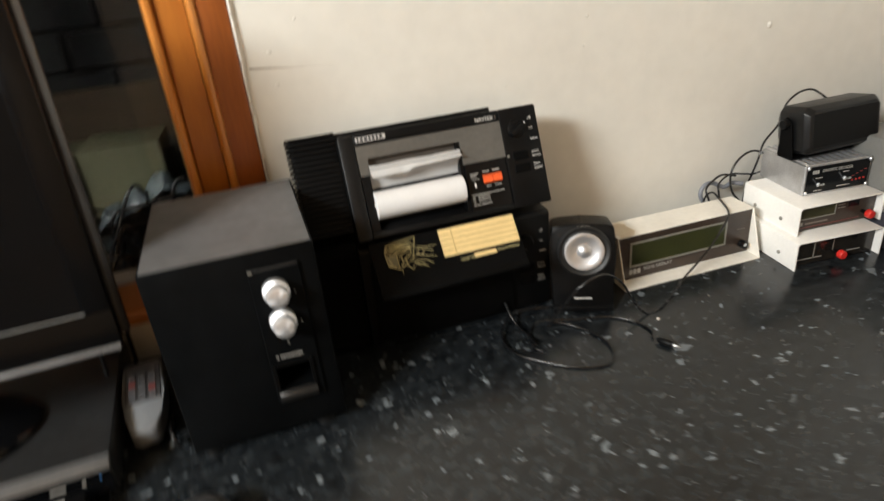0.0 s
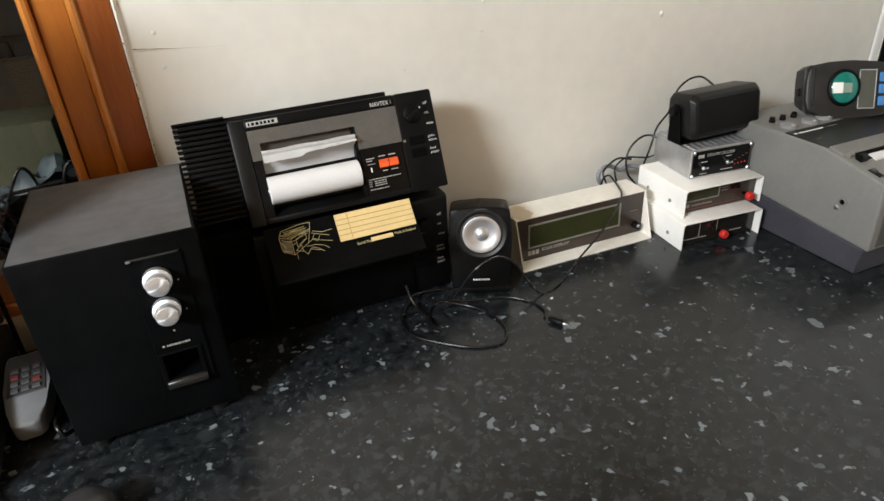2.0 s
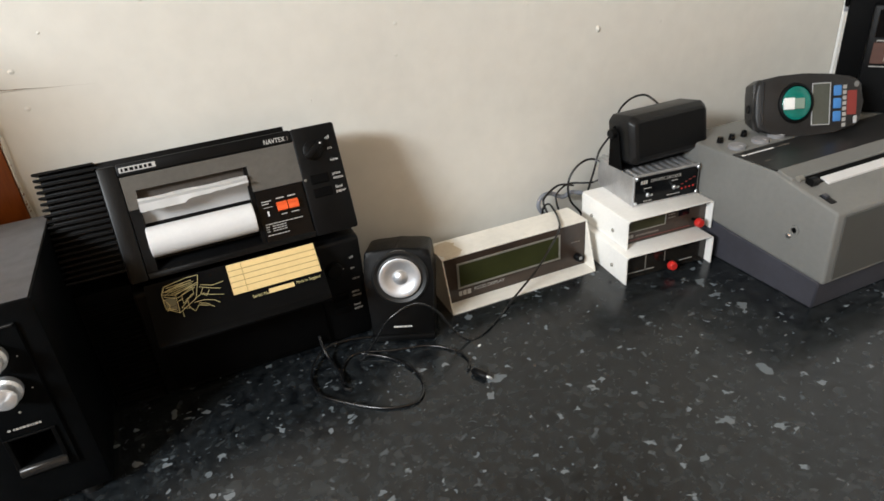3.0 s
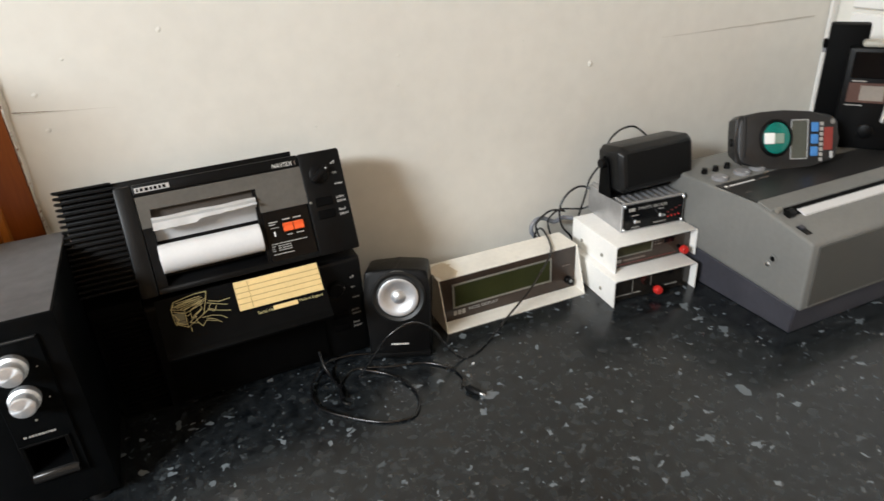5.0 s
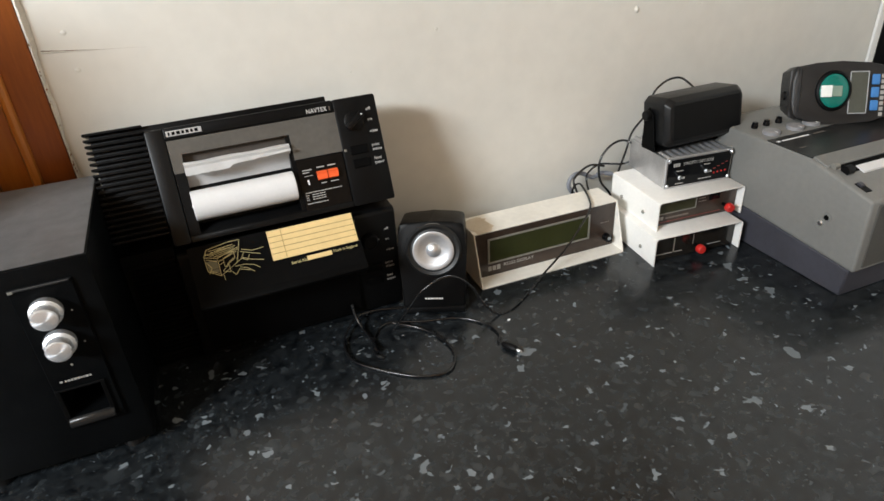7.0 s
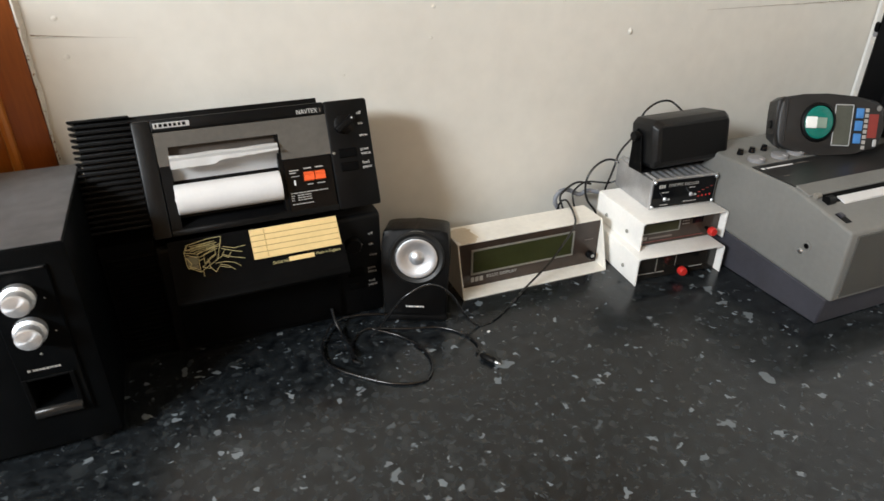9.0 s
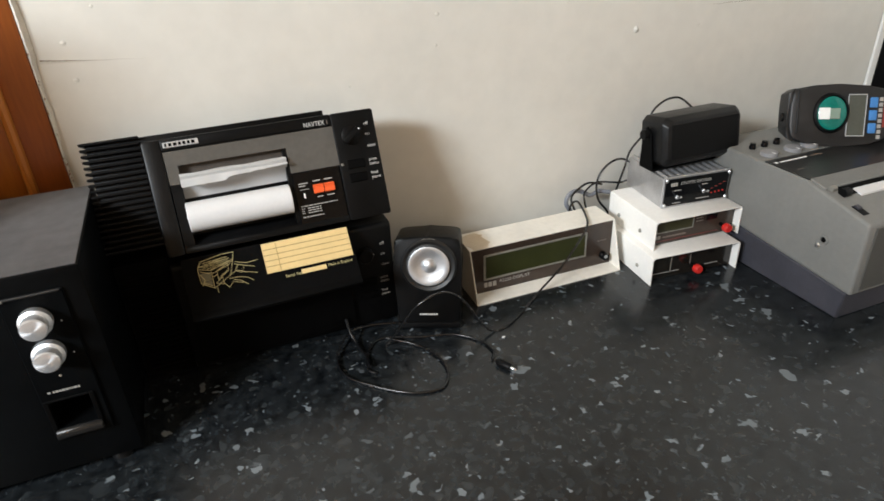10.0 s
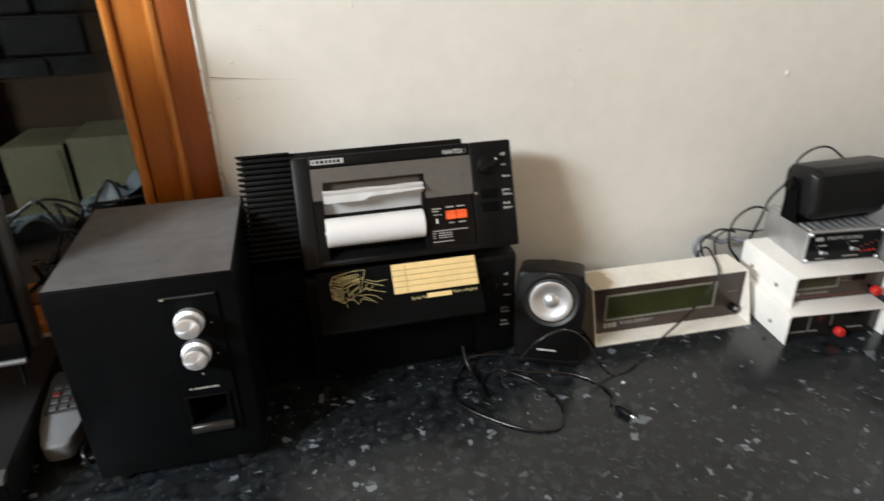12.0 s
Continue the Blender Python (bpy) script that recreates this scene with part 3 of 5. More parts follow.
part("selector_dot", lathe([(0.0012, 0), (0.0010, 0.0004), (0, 0.0004)], front(0.2405, -0.0003, 0.1085), 10), WHITE_INK, lower)
for z in (0.069, 0.049):
    part("button", box(0.220, 0.242, -0.0022, -0.0002, z - 0.0055, z + 0.0055, 0.001, 2), BLACK_MATT, lower)
for i in range(19):
    z = 0.014 + i * 0.0070
    part("fin", box(-0.052, -0.0005, 0.008, 0.085, z, z + 0.0034, 0.0008, 1), BLACK_MATT, lower)
# block behind the fins, widened to fill the shaded gap with black
part("fin_block_gap_shade", box(-0.0585, -0.0006, 0.012, 0.110, 0.004, 0.1575), BLACK_MATT, lower)

upper = thing("weather_receiver", pose(0.071, -0.127, 1.0635, -21.6), "black tilted weather receiver with open lid and paper roll", "receiver", "weather receivers")
UW, UH, RX0, RX1, RZ0, RZ1 = 0.267, 0.1325, 0.032, 0.153, 0.0085, 0.1005
lean = Matrix.Rotation(radians(21.6), 4, "X")


def back(y, z):
    """A (y, z) place of the world, from the receiver's own origin."""
    v = lean @ Vector((0, y, z))
    return v.y, v.z


# case: side cheeks and rails round a recess, all along one sloping outline
def cheek(x0, x1, v0, v1, depth0=0.0):
    return box(x0, x1, depth0, 0.03, v0, v1)


bm = bmesh.new()
prism([(0.0, 0.0), (0.0, UH), (0.048, UH - 0.001), back(0.092, 0.060), back(0.092, 0.001)], UW - 0.054, UW, 0.003, 2, bm=bm)
part("case_side", bm, BLACK, upper)
part("case_side", prism([(0.0, 0.0), (0.0, UH), (0.048, UH - 0.001), back(0.092, 0.060), back(0.092, 0.001)], 0.0, 0.020, 0.003, 2), CHEEK, upper, "grey-edged cheek of the case")
part("case_top", prism([(0.0, 0.1185), (0.0, UH), (0.048, UH - 0.001), (0.048, 0.1185)], 0.0195, UW - 0.0535, 0.0022, 2), BLACK, upper)
part("case_bottom", prism([(0.0, 0.0005), (0.0, RZ0), back(0.092, 0.012), back(0.092, 0.0015)], 0.0195, UW - 0.0535, 0.0015, 1), BLACK, upper)
part("recess_back", prism([(0.040, 0.010), (0.040, 0.118), (0.046, 0.118), back(0.090, 0.060), back(0.090, 0.016)], 0.0195, UW - 0.0535), BLACK_MATT, upper)
part("rear_housing", prism([back(0.030, 0.012), (0.016, 0.02), (0.016, UH + 0.0072), (0.050, UH + 0.0072), back(0.095, 0.060), back(0.095, 0.012)], -0.056, 0.209, 0.0012, 2), BLACK, upper)
for i in range(20):
    v = UH + 0.0085 - i * 0.0064
    part("fin", prism([(0.0085, v - 0.0030), (0.0085, v), (0.046, v - 0.0004), (0.046, v - 0.0027)], -0.0615, -0.0005, 0.0008, 1), BLACK, upper)
# smoked plate round the paper window
plate = bmesh.new()
for b in ((0.0205, 0.2145, 0.1010, 0.1178), (0.1545, 0.2145, 0.0705, 0.1012), (0.0205, 0.0330, 0.0805, 0.1012)):
    box(b[0], b[1], 0.0012, 0.0045, b[2], b[3], bm=plate)
part("smoked_cover", plate, SMOKED, upper, "grey smoked cover plate")
part("recess_cheek", box(0.0205, 0.0318, 0.002, 0.045, 0.0086, 0.0803), BLACK, upper)
# switch plate to the right of the paper
part("switch_plate", box(0.1545, 0.2128, 0.0010, 0.0440, 0.0070, 0.0700, 0.0008, 1), BLACK_GLOSS, upper)
for sx in (0.1765, 0.1898):
    sw = part("rocker_switch", prism([(0.0008, 0.0415), (-0.0045, 0.0425), (-0.0028, 0.0475), (-0.0048, 0.0522), (0.0008, 0.0530)], sx, sx + 0.0122, 0.0006, 1), ORANGE, upper, "orange-red rocker switch")
part("slide_mark", box(0.1640, 0.1658, 0.0004, 0.0010, 0.0385, 0.0445), WHITE_INK, upper)
bars([(0.160, 0.1715, 0.0562, 0.0013), (0.160, 0.168, 0.0533, 0.0013), (0.161, 0.1715, 0.0490, 0.0007), (0.1775, 0.1870, 0.0572, 0.0015), (0.1912, 0.2010, 0.0572, 0.0015), (0.1795, 0.1865, 0.0378, 0.0013), (0.1915, 0.2010, 0.0378, 0.0013)], 0.0010, GREY_INK, upper)
rows = ragged(0.158, 0.2030, 0.0292, 0.0012, 0.004, 0.0008, 1)
for i, z in enumerate((0.0262, 0.0234, 0.0206)):
    rows += ragged(0.158, 0.162, z, 0.0012, 0.002, 0.0008, 30 + i) + ragged(0.1655, 0.182, z, 0.0012, 0.0032, 0.0008, 5 + i)
rows += ragged(0.158, 0.1835, 0.0160, 0.0012, 0.0035, 0.0008, 9)
bars(rows, 0.0010, GREY_INK, upper)
# paper roll, and the strip that climbs behind it and curls over the tear bar
part("paper_roll", lathe([(0, 0), (0.0045, 0), (0.0045, 0.001), (0.0168, 0.001), (0.0174, 0.0018), (0.0174, 0.1182), (0.0168, 0.119), (0.0045, 0.119), (0, 0.119)], Matrix.Translation((0.0300, 0.0060, 0.0415)) @ pose(0, 0, 0, 0, 90, 0), 48), PAPER, upper, "white paper roll")
bm, rng = bmesh.new(), random.Random(8)
side = [(0.0245, 0.0470), (0.0205, 0.0520), (0.0170, 0.0570), (0.0162, 0.0620), (0.0150, 0.0690), (0.0112, 0.0745), (0.0048, 0.0785), (-0.0025, 0.0835), (-0.0050, 0.0880), (-0.0022, 0.0912), (0.0030, 0.0908)]
grid = []
for j, (y, z) in enumerate(side):
    row = []
    for i in range(41):
        x = 0.0322 + 0.1195 * i / 40
        wave = 0.0008 * math.sin(i * 0.33 + j) * (j > 5)
        row.append(bm.verts.new((x, y + wave, z + 0.6 * wave)))
    grid.append(row)
for a, b in zip(grid, grid[1:]):
    for i in range(40):
        bm.faces.new((a[i], a[i + 1], b[i + 1], b[i]))
part("paper_strip", bm, THIN_PAPER, upper, "white paper curling over the tear bar", smooth=60)
bm = bmesh.new()
tops = [bm.verts.new((0.0322 + 0.1195 * i / 30, -0.0058 - 0.001 * math.sin(i * 0.5), 0.0850)) for i in range(31)]
ends = []
for i in range(31):
    drop = 0.0085 if i < 13 else 0.0052 - 0.0035 * (i - 13) / 18
    ends.append(bm.verts.new((0.0322 + 0.1195 * i / 30, -0.0085 + 0.0012 * math.sin(i * 0.8), 0.0850 - drop - rng.uniform(0, 0.0009))))
for i in range(30):
    bm.faces.new((tops[i], tops[i + 1], ends[i + 1], ends[i]))
part("torn_paper_end", bm, THIN_PAPER, upper, "torn end of the paper", smooth=60)
part("tear_bar", box(0.0330, 0.1540, 0.006, 0.012, 0.0865, 0.0885), BLACK, upper)
part("recess_lining", box(0.0325, 0.1545, 0.0125, 0.0150, 0.0860, 0.1175), material("brown_grey_lining", (0.060, 0.050, 0.042), 0.5, vary=0.15), upper, "brownish plate behind the paper")
part("spare_paper_slot", box(0.150, 0.1545, 0.004, 0.040, 0.010, 0.100), BLACK, upper)
# badge, lettering and the selector
part("badge", box(0.0225, 0.0605, -0.0010, 0.0004, 0.1222, 0.1282, 0.0004, 1), material("badge_silver", (0.55, 0.55, 0.55), 0.35, 0.2), upper, "silver maker's badge")
bars([(x, x + w, 0.1252, 0.0036) for x, w in ((0.0245, 0.0020), (0.0285, 0.0034), (0.0335, 0.0040), (0.0390, 0.0030), (0.0435, 0.0034), (0.0485, 0.0028), (0.0530, 0.0036))], -0.0010, BLACK_MATT, upper)
words("NAVTEX", 0.0078, 0.1800, -0.0001, 0.1232, PRINT_INK, upper, wide=0.84)
words("1", 0.0078, 0.2065, -0.0001, 0.1232, FAINT_INK, upper)
part("selector_base", lathe([(0.0118, 0), (0.0118, 0.0016), (0.010, 0.0026), (0, 0.0026)], front(0.2345, 0.0, 0.1035), 32), BLACK, upper)
kn = part("selector_knob", box(-0.0135, 0.0135, -0.0105, -0.0020, -0.0036, 0.0036, 0.0016, 2), BLACK, upper)
kn.matrix_basis = pose(0.2345, 0, 0.1035, 0, -35, 0)
part("pointer_dot", lathe([(0.0011, 0), (0.0009, 0.0004), (0, 0.0004)], front(0.0105, -0.0104, 0.0), 10), WHITE_INK, kn)
for t, z in (("off", 0.1150), ("on", 0.1025), ("view", 0.0880)):
    words(t, 0.0056, 0.2520, -0.0001, z, PRINT_INK, upper)
for a, b, z in (("print", "status", 0.0685), ("feed", "paper", 0.0520)):
    words(a, 0.0052, 0.2505, -0.0001, z + 0.0026, PRINT_INK, upper)
    words(b, 0.0052, 0.2505, -0.0001, z - 0.0026, PRINT_INK, upper)
for z in (0.0685, 0.0520):
    part("button", box(0.2225, 0.2455, -0.0014, 0.0006, z - 0.0055, z + 0.0055, 0.0009, 1), BLACK_MATT, upper)
screw("case_screw_and_glint", front(0.2170, 0.0, 0.0700), 0.0018, upper, PEWTER)
# the lid, hinged at its top and hanging forward
lid = part("lid", prism([(0.001, 0.0), (0.006, 0.001), (0.009, -0.060), (0.006, -0.0745), (-0.002, -0.0765), (-0.0045, -0.0735), (-0.001, -0.066)], 0.0, 0.197, 0.0012, 1), BLACK_MATT, upper, "black hinged lid hanging open")
lid.matrix_basis = upper.matrix_world.inverted() @ pose(0.083, -0.1275, 1.0605, -38.7)
part("label", box(0.0900, 0.1940, -0.0018, 0.0006, -0.0385, -0.0025), LABEL, lid, "yellowed paper label, blank")
bars([(0.0902, 0.1938, -0.0035 - 0.0068 * i, 0.0007) for i in range(1, 5)] + [(0.1062, 0.1068, -0.0205, 0.0338)], -0.0018, LABEL_LINE, lid, "label_lines")
part("serial_label", box(0.1290, 0.1590, -0.0018, 0.0006, -0.0475, -0.0422), LABEL, lid)
words("Serial No.", 0.0052, 0.1095, -0.0014, -0.0462, GOLD_INK, lid)
words("Made in England", 0.0048, 0.1612, -0.0013, -0.0440, GOLD_INK, lid, wide=0.95)
strokes([
    [(0.016, -0.016), (0.020, -0.008), (0.044, -0.004), (0.058, -0.004), (0.056, -0.012), (0.030, -0.020), (0.016, -0.016)],
    [(0.016, -0.016), (0.017, -0.033), (0.030, -0.041), (0.030, -0.020)], [(0.030, -0.041), (0.050, -0.030), (0.056, -0.012)],
    [(0.022, -0.010), (0.050, -0.008)], [(0.024, -0.012), (0.052, -0.010)], [(0.020, -0.008), (0.018, -0.014), (0.045, -0.008)],
    [(0.036, -0.022), (0.049, -0.016), (0.049, -0.024), (0.036, -0.032), (0.036, -0.022)], [(0.033, -0.036), (0.041, -0.030), (0.041, -0.039), (0.033, -0.036)],
    [(0.058, -0.016), (0.070, -0.020), (0.083, -0.019)], [(0.049, -0.030), (0.058, -0.026), (0.066, -0.030), (0.080, -0.034)],
    [(0.047, -0.034), (0.058, -0.034), (0.068, -0.037), (0.074, -0.042)], [(0.041, -0.037), (0.046, -0.044), (0.051, -0.038), (0.062, -0.042)], [(0.017, -0.022), (0.022, -0.030), (0.018, -0.036)],
    [(0.060, -0.020), (0.056, -0.026), (0.062, -0.030), (0.066, -0.024)], [(0.033, -0.041), (0.033, -0.047)],
    [(0.020, -0.0145), (0.047, -0.0105)], [(0.022, -0.0160), (0.050, -0.0118)], [(0.026, -0.0178), (0.053, -0.0130)], [(0.030, -0.0190), (0.055, -0.0145)],
    [(0.031, -0.0240), (0.052, -0.0170)], [(0.031, -0.0280), (0.036, -0.0262)], [(0.039, -0.0290), (0.048, -0.0235)], [(0.018, -0.0190), (0.029, -0.0240)], [(0.018, -0.0320), (0.029, -0.0380)],
    [(0.056, -0.0180), (0.066, -0.0220), (0.078, -0.0260)], [(0.052, -0.0360), (0.060, -0.0390), (0.067, -0.0450)]], -0.0013, 0.0006, GOLD_INK, lid)
bars([(0.018, 0.029, -0.0265, 0.010), (0.020, 0.029, -0.034, 0.004)], -0.0010, material("dull_gold_print", (0.13, 0.12, 0.075), 0.5), lid, "drawing_shade")

# ---- satellite speaker, turned and leaning a little back ----
sat = thing("satellite_speaker", pose(0.367, -0.161, TOP, 0, 0, -25), "small black satellite speaker with a silver cone", "speaker")
lean14 = pose(0, 0, 0, -14)
body = part("cabinet", prism([(-0.040, 0.002), (-0.0405, 0.044), (-0.0425, 0.066), (-0.0430, 0.084), (-0.0415, 0.104), (-0.0405, 0.1165), (-0.030, 0.1190), (0.0, 0.1205), (0.030, 0.1190), (0.0405, 0.1165), (0.0415, 0.104), (0.0430, 0.084), (0.0425, 0.066), (0.0405, 0.044), (0.040, 0.002)], 0.0, 0.070, 0.0035, 2, axis="y"), BLACK, sat)
body.matrix_basis = lean14 @ Matrix.Translation((0, -0.002, 0.003)) @ Matrix.Diagonal((1.06, 1, 1.03, 1))
part("base", box(-0.0425, 0.0425, -0.004, 0.090, 0.0, 0.010, 0.003, 2), BLACK, sat)
part("surround", lathe([(0.0345, 0), (0.0352, 0.003), (0.0325, 0.0058), (0.0285, 0.0040), (0.0262, 0.0045), (0.0255, 0.0030), (0.0250, -0.0030), (0, -0.0030)], front(0.002, 0.0015, 0.0825), 56), RUBBER, body, "black rubber surround")
part("cone", lathe([(0.0258, 0.0052), (0.0244, 0.0056), (0.0180, 0.0038), (0.0105, 0.0012), (0.0094, 0.0013), (0.0086, 0.0024), (0.0060, 0.0040), (0.0030, 0.0050), (0, 0.0053)], front(0.002, 0.0, 0.0825), 56), CONE, body, "silver cone with a domed cap")
part("top_vent", lathe([(0.0105, 0), (0.0090, 0.0016), (0, 0.0020)], front(0.002, 0.0004, 0.1150) @ Matrix.Diagonal((1, 0.30, 1, 1)), 24), PEWTER, body)
bars([(-0.0115, -0.0095, 0.0165, 0.0022), *ragged(-0.0085, 0.0115, 0.0163, 0.0022, 0.0020, 0.0007, 2)], -0.0001, PRINT_INK, body, "maker_mark")


# ---- white display box ----
def shell(name, parent, w, h, y_low, y_top, depth, t, mat, cut=0.0):
    """A folded steel cover, open in front and behind: top, bottom and two sides with a slanting front edge."""
    side = [(y_low, 0.0), (y_top, h), (depth, h), (depth, 0.0)]
    part(name + "_side", prism(side, 0.0, t, 0.0004, 1), mat, parent)
    part(name + "_side", prism(side, w - t, w, 0.0004, 1), mat, parent)
    part(name + "_top", prism([(y_top, h - t), (y_top, h), (depth, h), (depth, h - t)], t, w - t), mat, parent)
    part(name + "_bottom", prism([(y_low, 0.0), (y_low, t), (depth, t), (depth, 0.0)], t, w - t), mat, parent)
    part(name + "_back", box(t, w - t, depth - t, depth, t, h - t), mat, parent)


disp = thing("display_unit", pose(0.447, -0.144, TOP, 0, 0, -1.2), "yellowed white steel display unit with a brown panel", "instrument")
shell("cover", disp, 0.238, 0.0765, 0.0, 0.026, 0.078, 0.0018, ENAMEL_CREAM)
part("panel", box(0.0022, 0.2358, 0.0270, 0.0300, 0.0022, 0.0743), BROWN_PANEL, disp, "smoked brown acrylic panel")
rng = random.Random(40)
stain = [(0.0185 + (0.0165 + rng.uniform(-0.003, 0.003)) * math.copysign(abs(math.cos(a)) ** 0.6, math.cos(a)), 0.049 + (0.0235 + rng.uniform(-0.003, 0.003)) * math.copysign(abs(math.sin(a)) ** 0.6, math.sin(a))) for a in (2 * math.pi * i / 26 for i in range(26))]
part("rust_stain", prism(stain, 0.0764, 0.0768, axis="z"), material("rust_stained_enamel", (0.56, 0.47, 0.34), 0.5, vary=0.2, scale=45, second=(0.68, 0.60, 0.48)), disp, "brown stained corner of the cover")
bm = bmesh.new()
for b in ((0.0215, 0.1915, 0.0610, 0.0640), (0.0215, 0.1915, 0.0225, 0.0252), (0.0215, 0.0245, 0.0252, 0.0610), (0.1888, 0.1915, 0.0252, 0.0610)):
    box(b[0], b[1], 0.0252, 0.0269, b[2], b[3], 0.0004, 1, bm=bm)
part("display_frame", bm, PEWTER, disp)
part("lcd", box(0.0247, 0.1886, 0.0262, 0.0268, 0.0254, 0.0608), LCD, disp, "dark olive LCD window")
bars([(0.0225, 0.0275, 0.0140, 0.0078), (0.0290, 0.0345, 0.0140, 0.0078), (0.0360, 0.0415, 0.0140, 0.0078)], 0.0269, GREY_INK, disp, "maker_mark")
words("RS232 DISPLAY", 0.0072, 0.0470, 0.0268, 0.0155, GREY_INK, disp, wide=1.05)
bars(ragged(0.211, 0.226, 0.0440, 0.0014, 0.004, 0.001, 6), 0.0269, FAINT_INK, disp)
part("knob", lathe([(0.0062, 0), (0.0062, 0.009), (0.0054, 0.0105), (0, 0.0105)], front(0.2215, 0.0269, 0.0185), 24), BLACK_GLOSS, disp, "small black knob")
part("knob_cap", lathe([(0.0030, 0), (0.0028, 0.0005), (0, 0.0006)], front(0.2215, 0.0164, 0.0195), 16), CHROME, disp)
for y, z in ((0.040, 0.071), (0.034, 0.016)):
    screw("side_screw", pose(0.238, y, z, 0, 90, 0), 0.0028, disp)


# ---- two small white receivers, stacked ----
DW, DHT, DDEP = 0.148, 0.0455, 0.124


def receiver_box(z, x, y, turn, label, panel_mat):
    """A folded white cover, a top and two sides, over a dark chassis with a set-back panel."""
    ob = thing("decoder_box", pose(x, y, z, 0, 0, turn), label, "instrument", "white decoder boxes")
    t = 0.0016
    bm = prism([(0.0, 0.0), (0.0, DHT - 0.004), (0.0012, DHT - 0.0012), (0.004, DHT), (DW - 0.004, DHT), (DW - 0.0012, DHT - 0.0012), (DW, DHT - 0.004), (DW, 0.0), (DW - t, 0.0), (DW - t, DHT - 0.0045), (DW - 0.0045, DHT - t), (0.0045, DHT - t), (t, DHT - 0.0045), (t, 0.0)], 0.0, DDEP, axis="y")
    part("cover", bm, ENAMEL, ob, "folded white steel cover")
    part("chassis", box(t + 0.0004, DW - t - 0.0004, 0.0165, DDEP - 0.001, 0.0004, 0.0062, 0.0006, 1), BLACK_MATT, ob, "dark chassis plate")
    part("panel", box(t + 0.0004, DW - t - 0.0004, 0.0130, 0.0155, 0.0008, DHT - t - 0.0004), panel_mat, ob, "smoked acrylic panel")
    part("back_plate", box(t + 0.0004, DW - t - 0.0004, DDEP - 0.004, DDEP - 0.002, 0.0064, DHT - t - 0.0004), ALU, ob)
    for sy in (0.036, 0.094):
        screw("side_screw", pose(-0.0001, sy, 0.0165, 0, -90, 0), 0.0030, ob, PEWTER)
        screw("side_screw", pose(DW + 0.0001, sy, 0.0165, 0, 90, 0), 0.0030, ob, PEWTER)
    return ob


def push_button(ob, x, z, reach):
    part("button_stem", lathe([(0.0026, 0), (0.0026, reach), (0, reach)], front(x, 0.0130, z), 14), BLACK_MATT, ob)
    part("button", lathe([(0, reach), (0.0064, reach + 0.0001), (0.0068, reach + 0.0010), (0.0068, reach + 0.0062), (0.0055, reach + 0.0086), (0, reach + 0.0090)], front(x, 0.0130, z), 28), RED, ob, "round red push button")


LOW_Z, HIGH_Z = TOP + 0.0006, TOP + 0.0466
low = receiver_box(LOW_Z, 0.6955, -0.2050, -5.4, "white steel box with a dark panel and red button", DARK_PANEL)
part("panel_divider", box(0.0405, 0.0415, 0.0122, 0.0129, 0.009, 0.043), PEWTER, low)
part("panel_divider", box(0.0735, 0.0742, 0.0122, 0.0129, 0.016, 0.043), FAINT_INK, low)
part("panel_rule", box(0.0040, 0.0390, 0.0124, 0.0129, 0.0090, 0.0100), GREY_INK, low)
part("panel_rule", box(0.0430, 0.0560, 0.0124, 0.0129, 0.0090, 0.0100), GREY_INK, low)
part("panel_rule", box(0.1000, 0.1230, 0.0124, 0.0129, 0.0096, 0.0106), GREY_INK, low)
part("dark_lens", box(0.1060, 0.1140, 0.0122, 0.0129, 0.0270, 0.0350, 0.0003, 1), BLACK_GLOSS, low)
push_button(low, 0.0765, 0.0150, 0.0120)
high = receiver_box(HIGH_Z, 0.7095, -0.1865, -4.4, "white steel box with a small display and red button", BROWN_PANEL)
bm = bmesh.new()
for b in ((0.0050, 0.0740, 0.0372, 0.0387), (0.0050, 0.0740, 0.0190, 0.0205), (0.0050, 0.0066, 0.0205, 0.0372), (0.0724, 0.0740, 0.0205, 0.0372)):
    box(b[0], b[1], 0.0118, 0.0129, b[2], b[3], bm=bm)
part("display_frame", bm, PEWTER, high)
part("lcd", box(0.0067, 0.0723, 0.0123, 0.0129, 0.0206, 0.0371), material("dark_olive_lcd", (0.038, 0.036, 0.017), 0.2, vary=0.1), high, "dark olive LCD window")
bars([(0.0060, 0.0095, 0.0120, 0.0056), (0.0105, 0.0140, 0.0120, 0.0056), (0.0150, 0.0190, 0.0120, 0.0056)], 0.0129, GREY_INK, high, "maker_mark")
bars(ragged(0.0230, 0.0640, 0.0115, 0.0026, 0.003, 0.0006, 14), 0.0129, FAINT_INK, high)
# red strip paints a reddish reflection along the panel's bottom
part("red_reflection", box(0.0040, 0.1200, 0.0126, 0.0129, 0.0052, 0.0060), RED_DARK, high)
bars(ragged(0.0780, 0.0920, 0.0375, 0.0015, 0.004, 0.001, 15) + ragged(0.0780, 0.0900, 0.0325, 0.0015, 0.004, 0.001, 16) + ragged(0.0780, 0.0910, 0.0275, 0.0015, 0.004, 0.001, 17), 0.0129, FAINT_INK, high)
part("dark_lens", box(0.0960, 0.1150, 0.0122, 0.0129, 0.0260, 0.0380, 0.0003, 1), BLACK_GLOSS, high)
push_button(high, 0.1235, 0.0150, 0.0110)

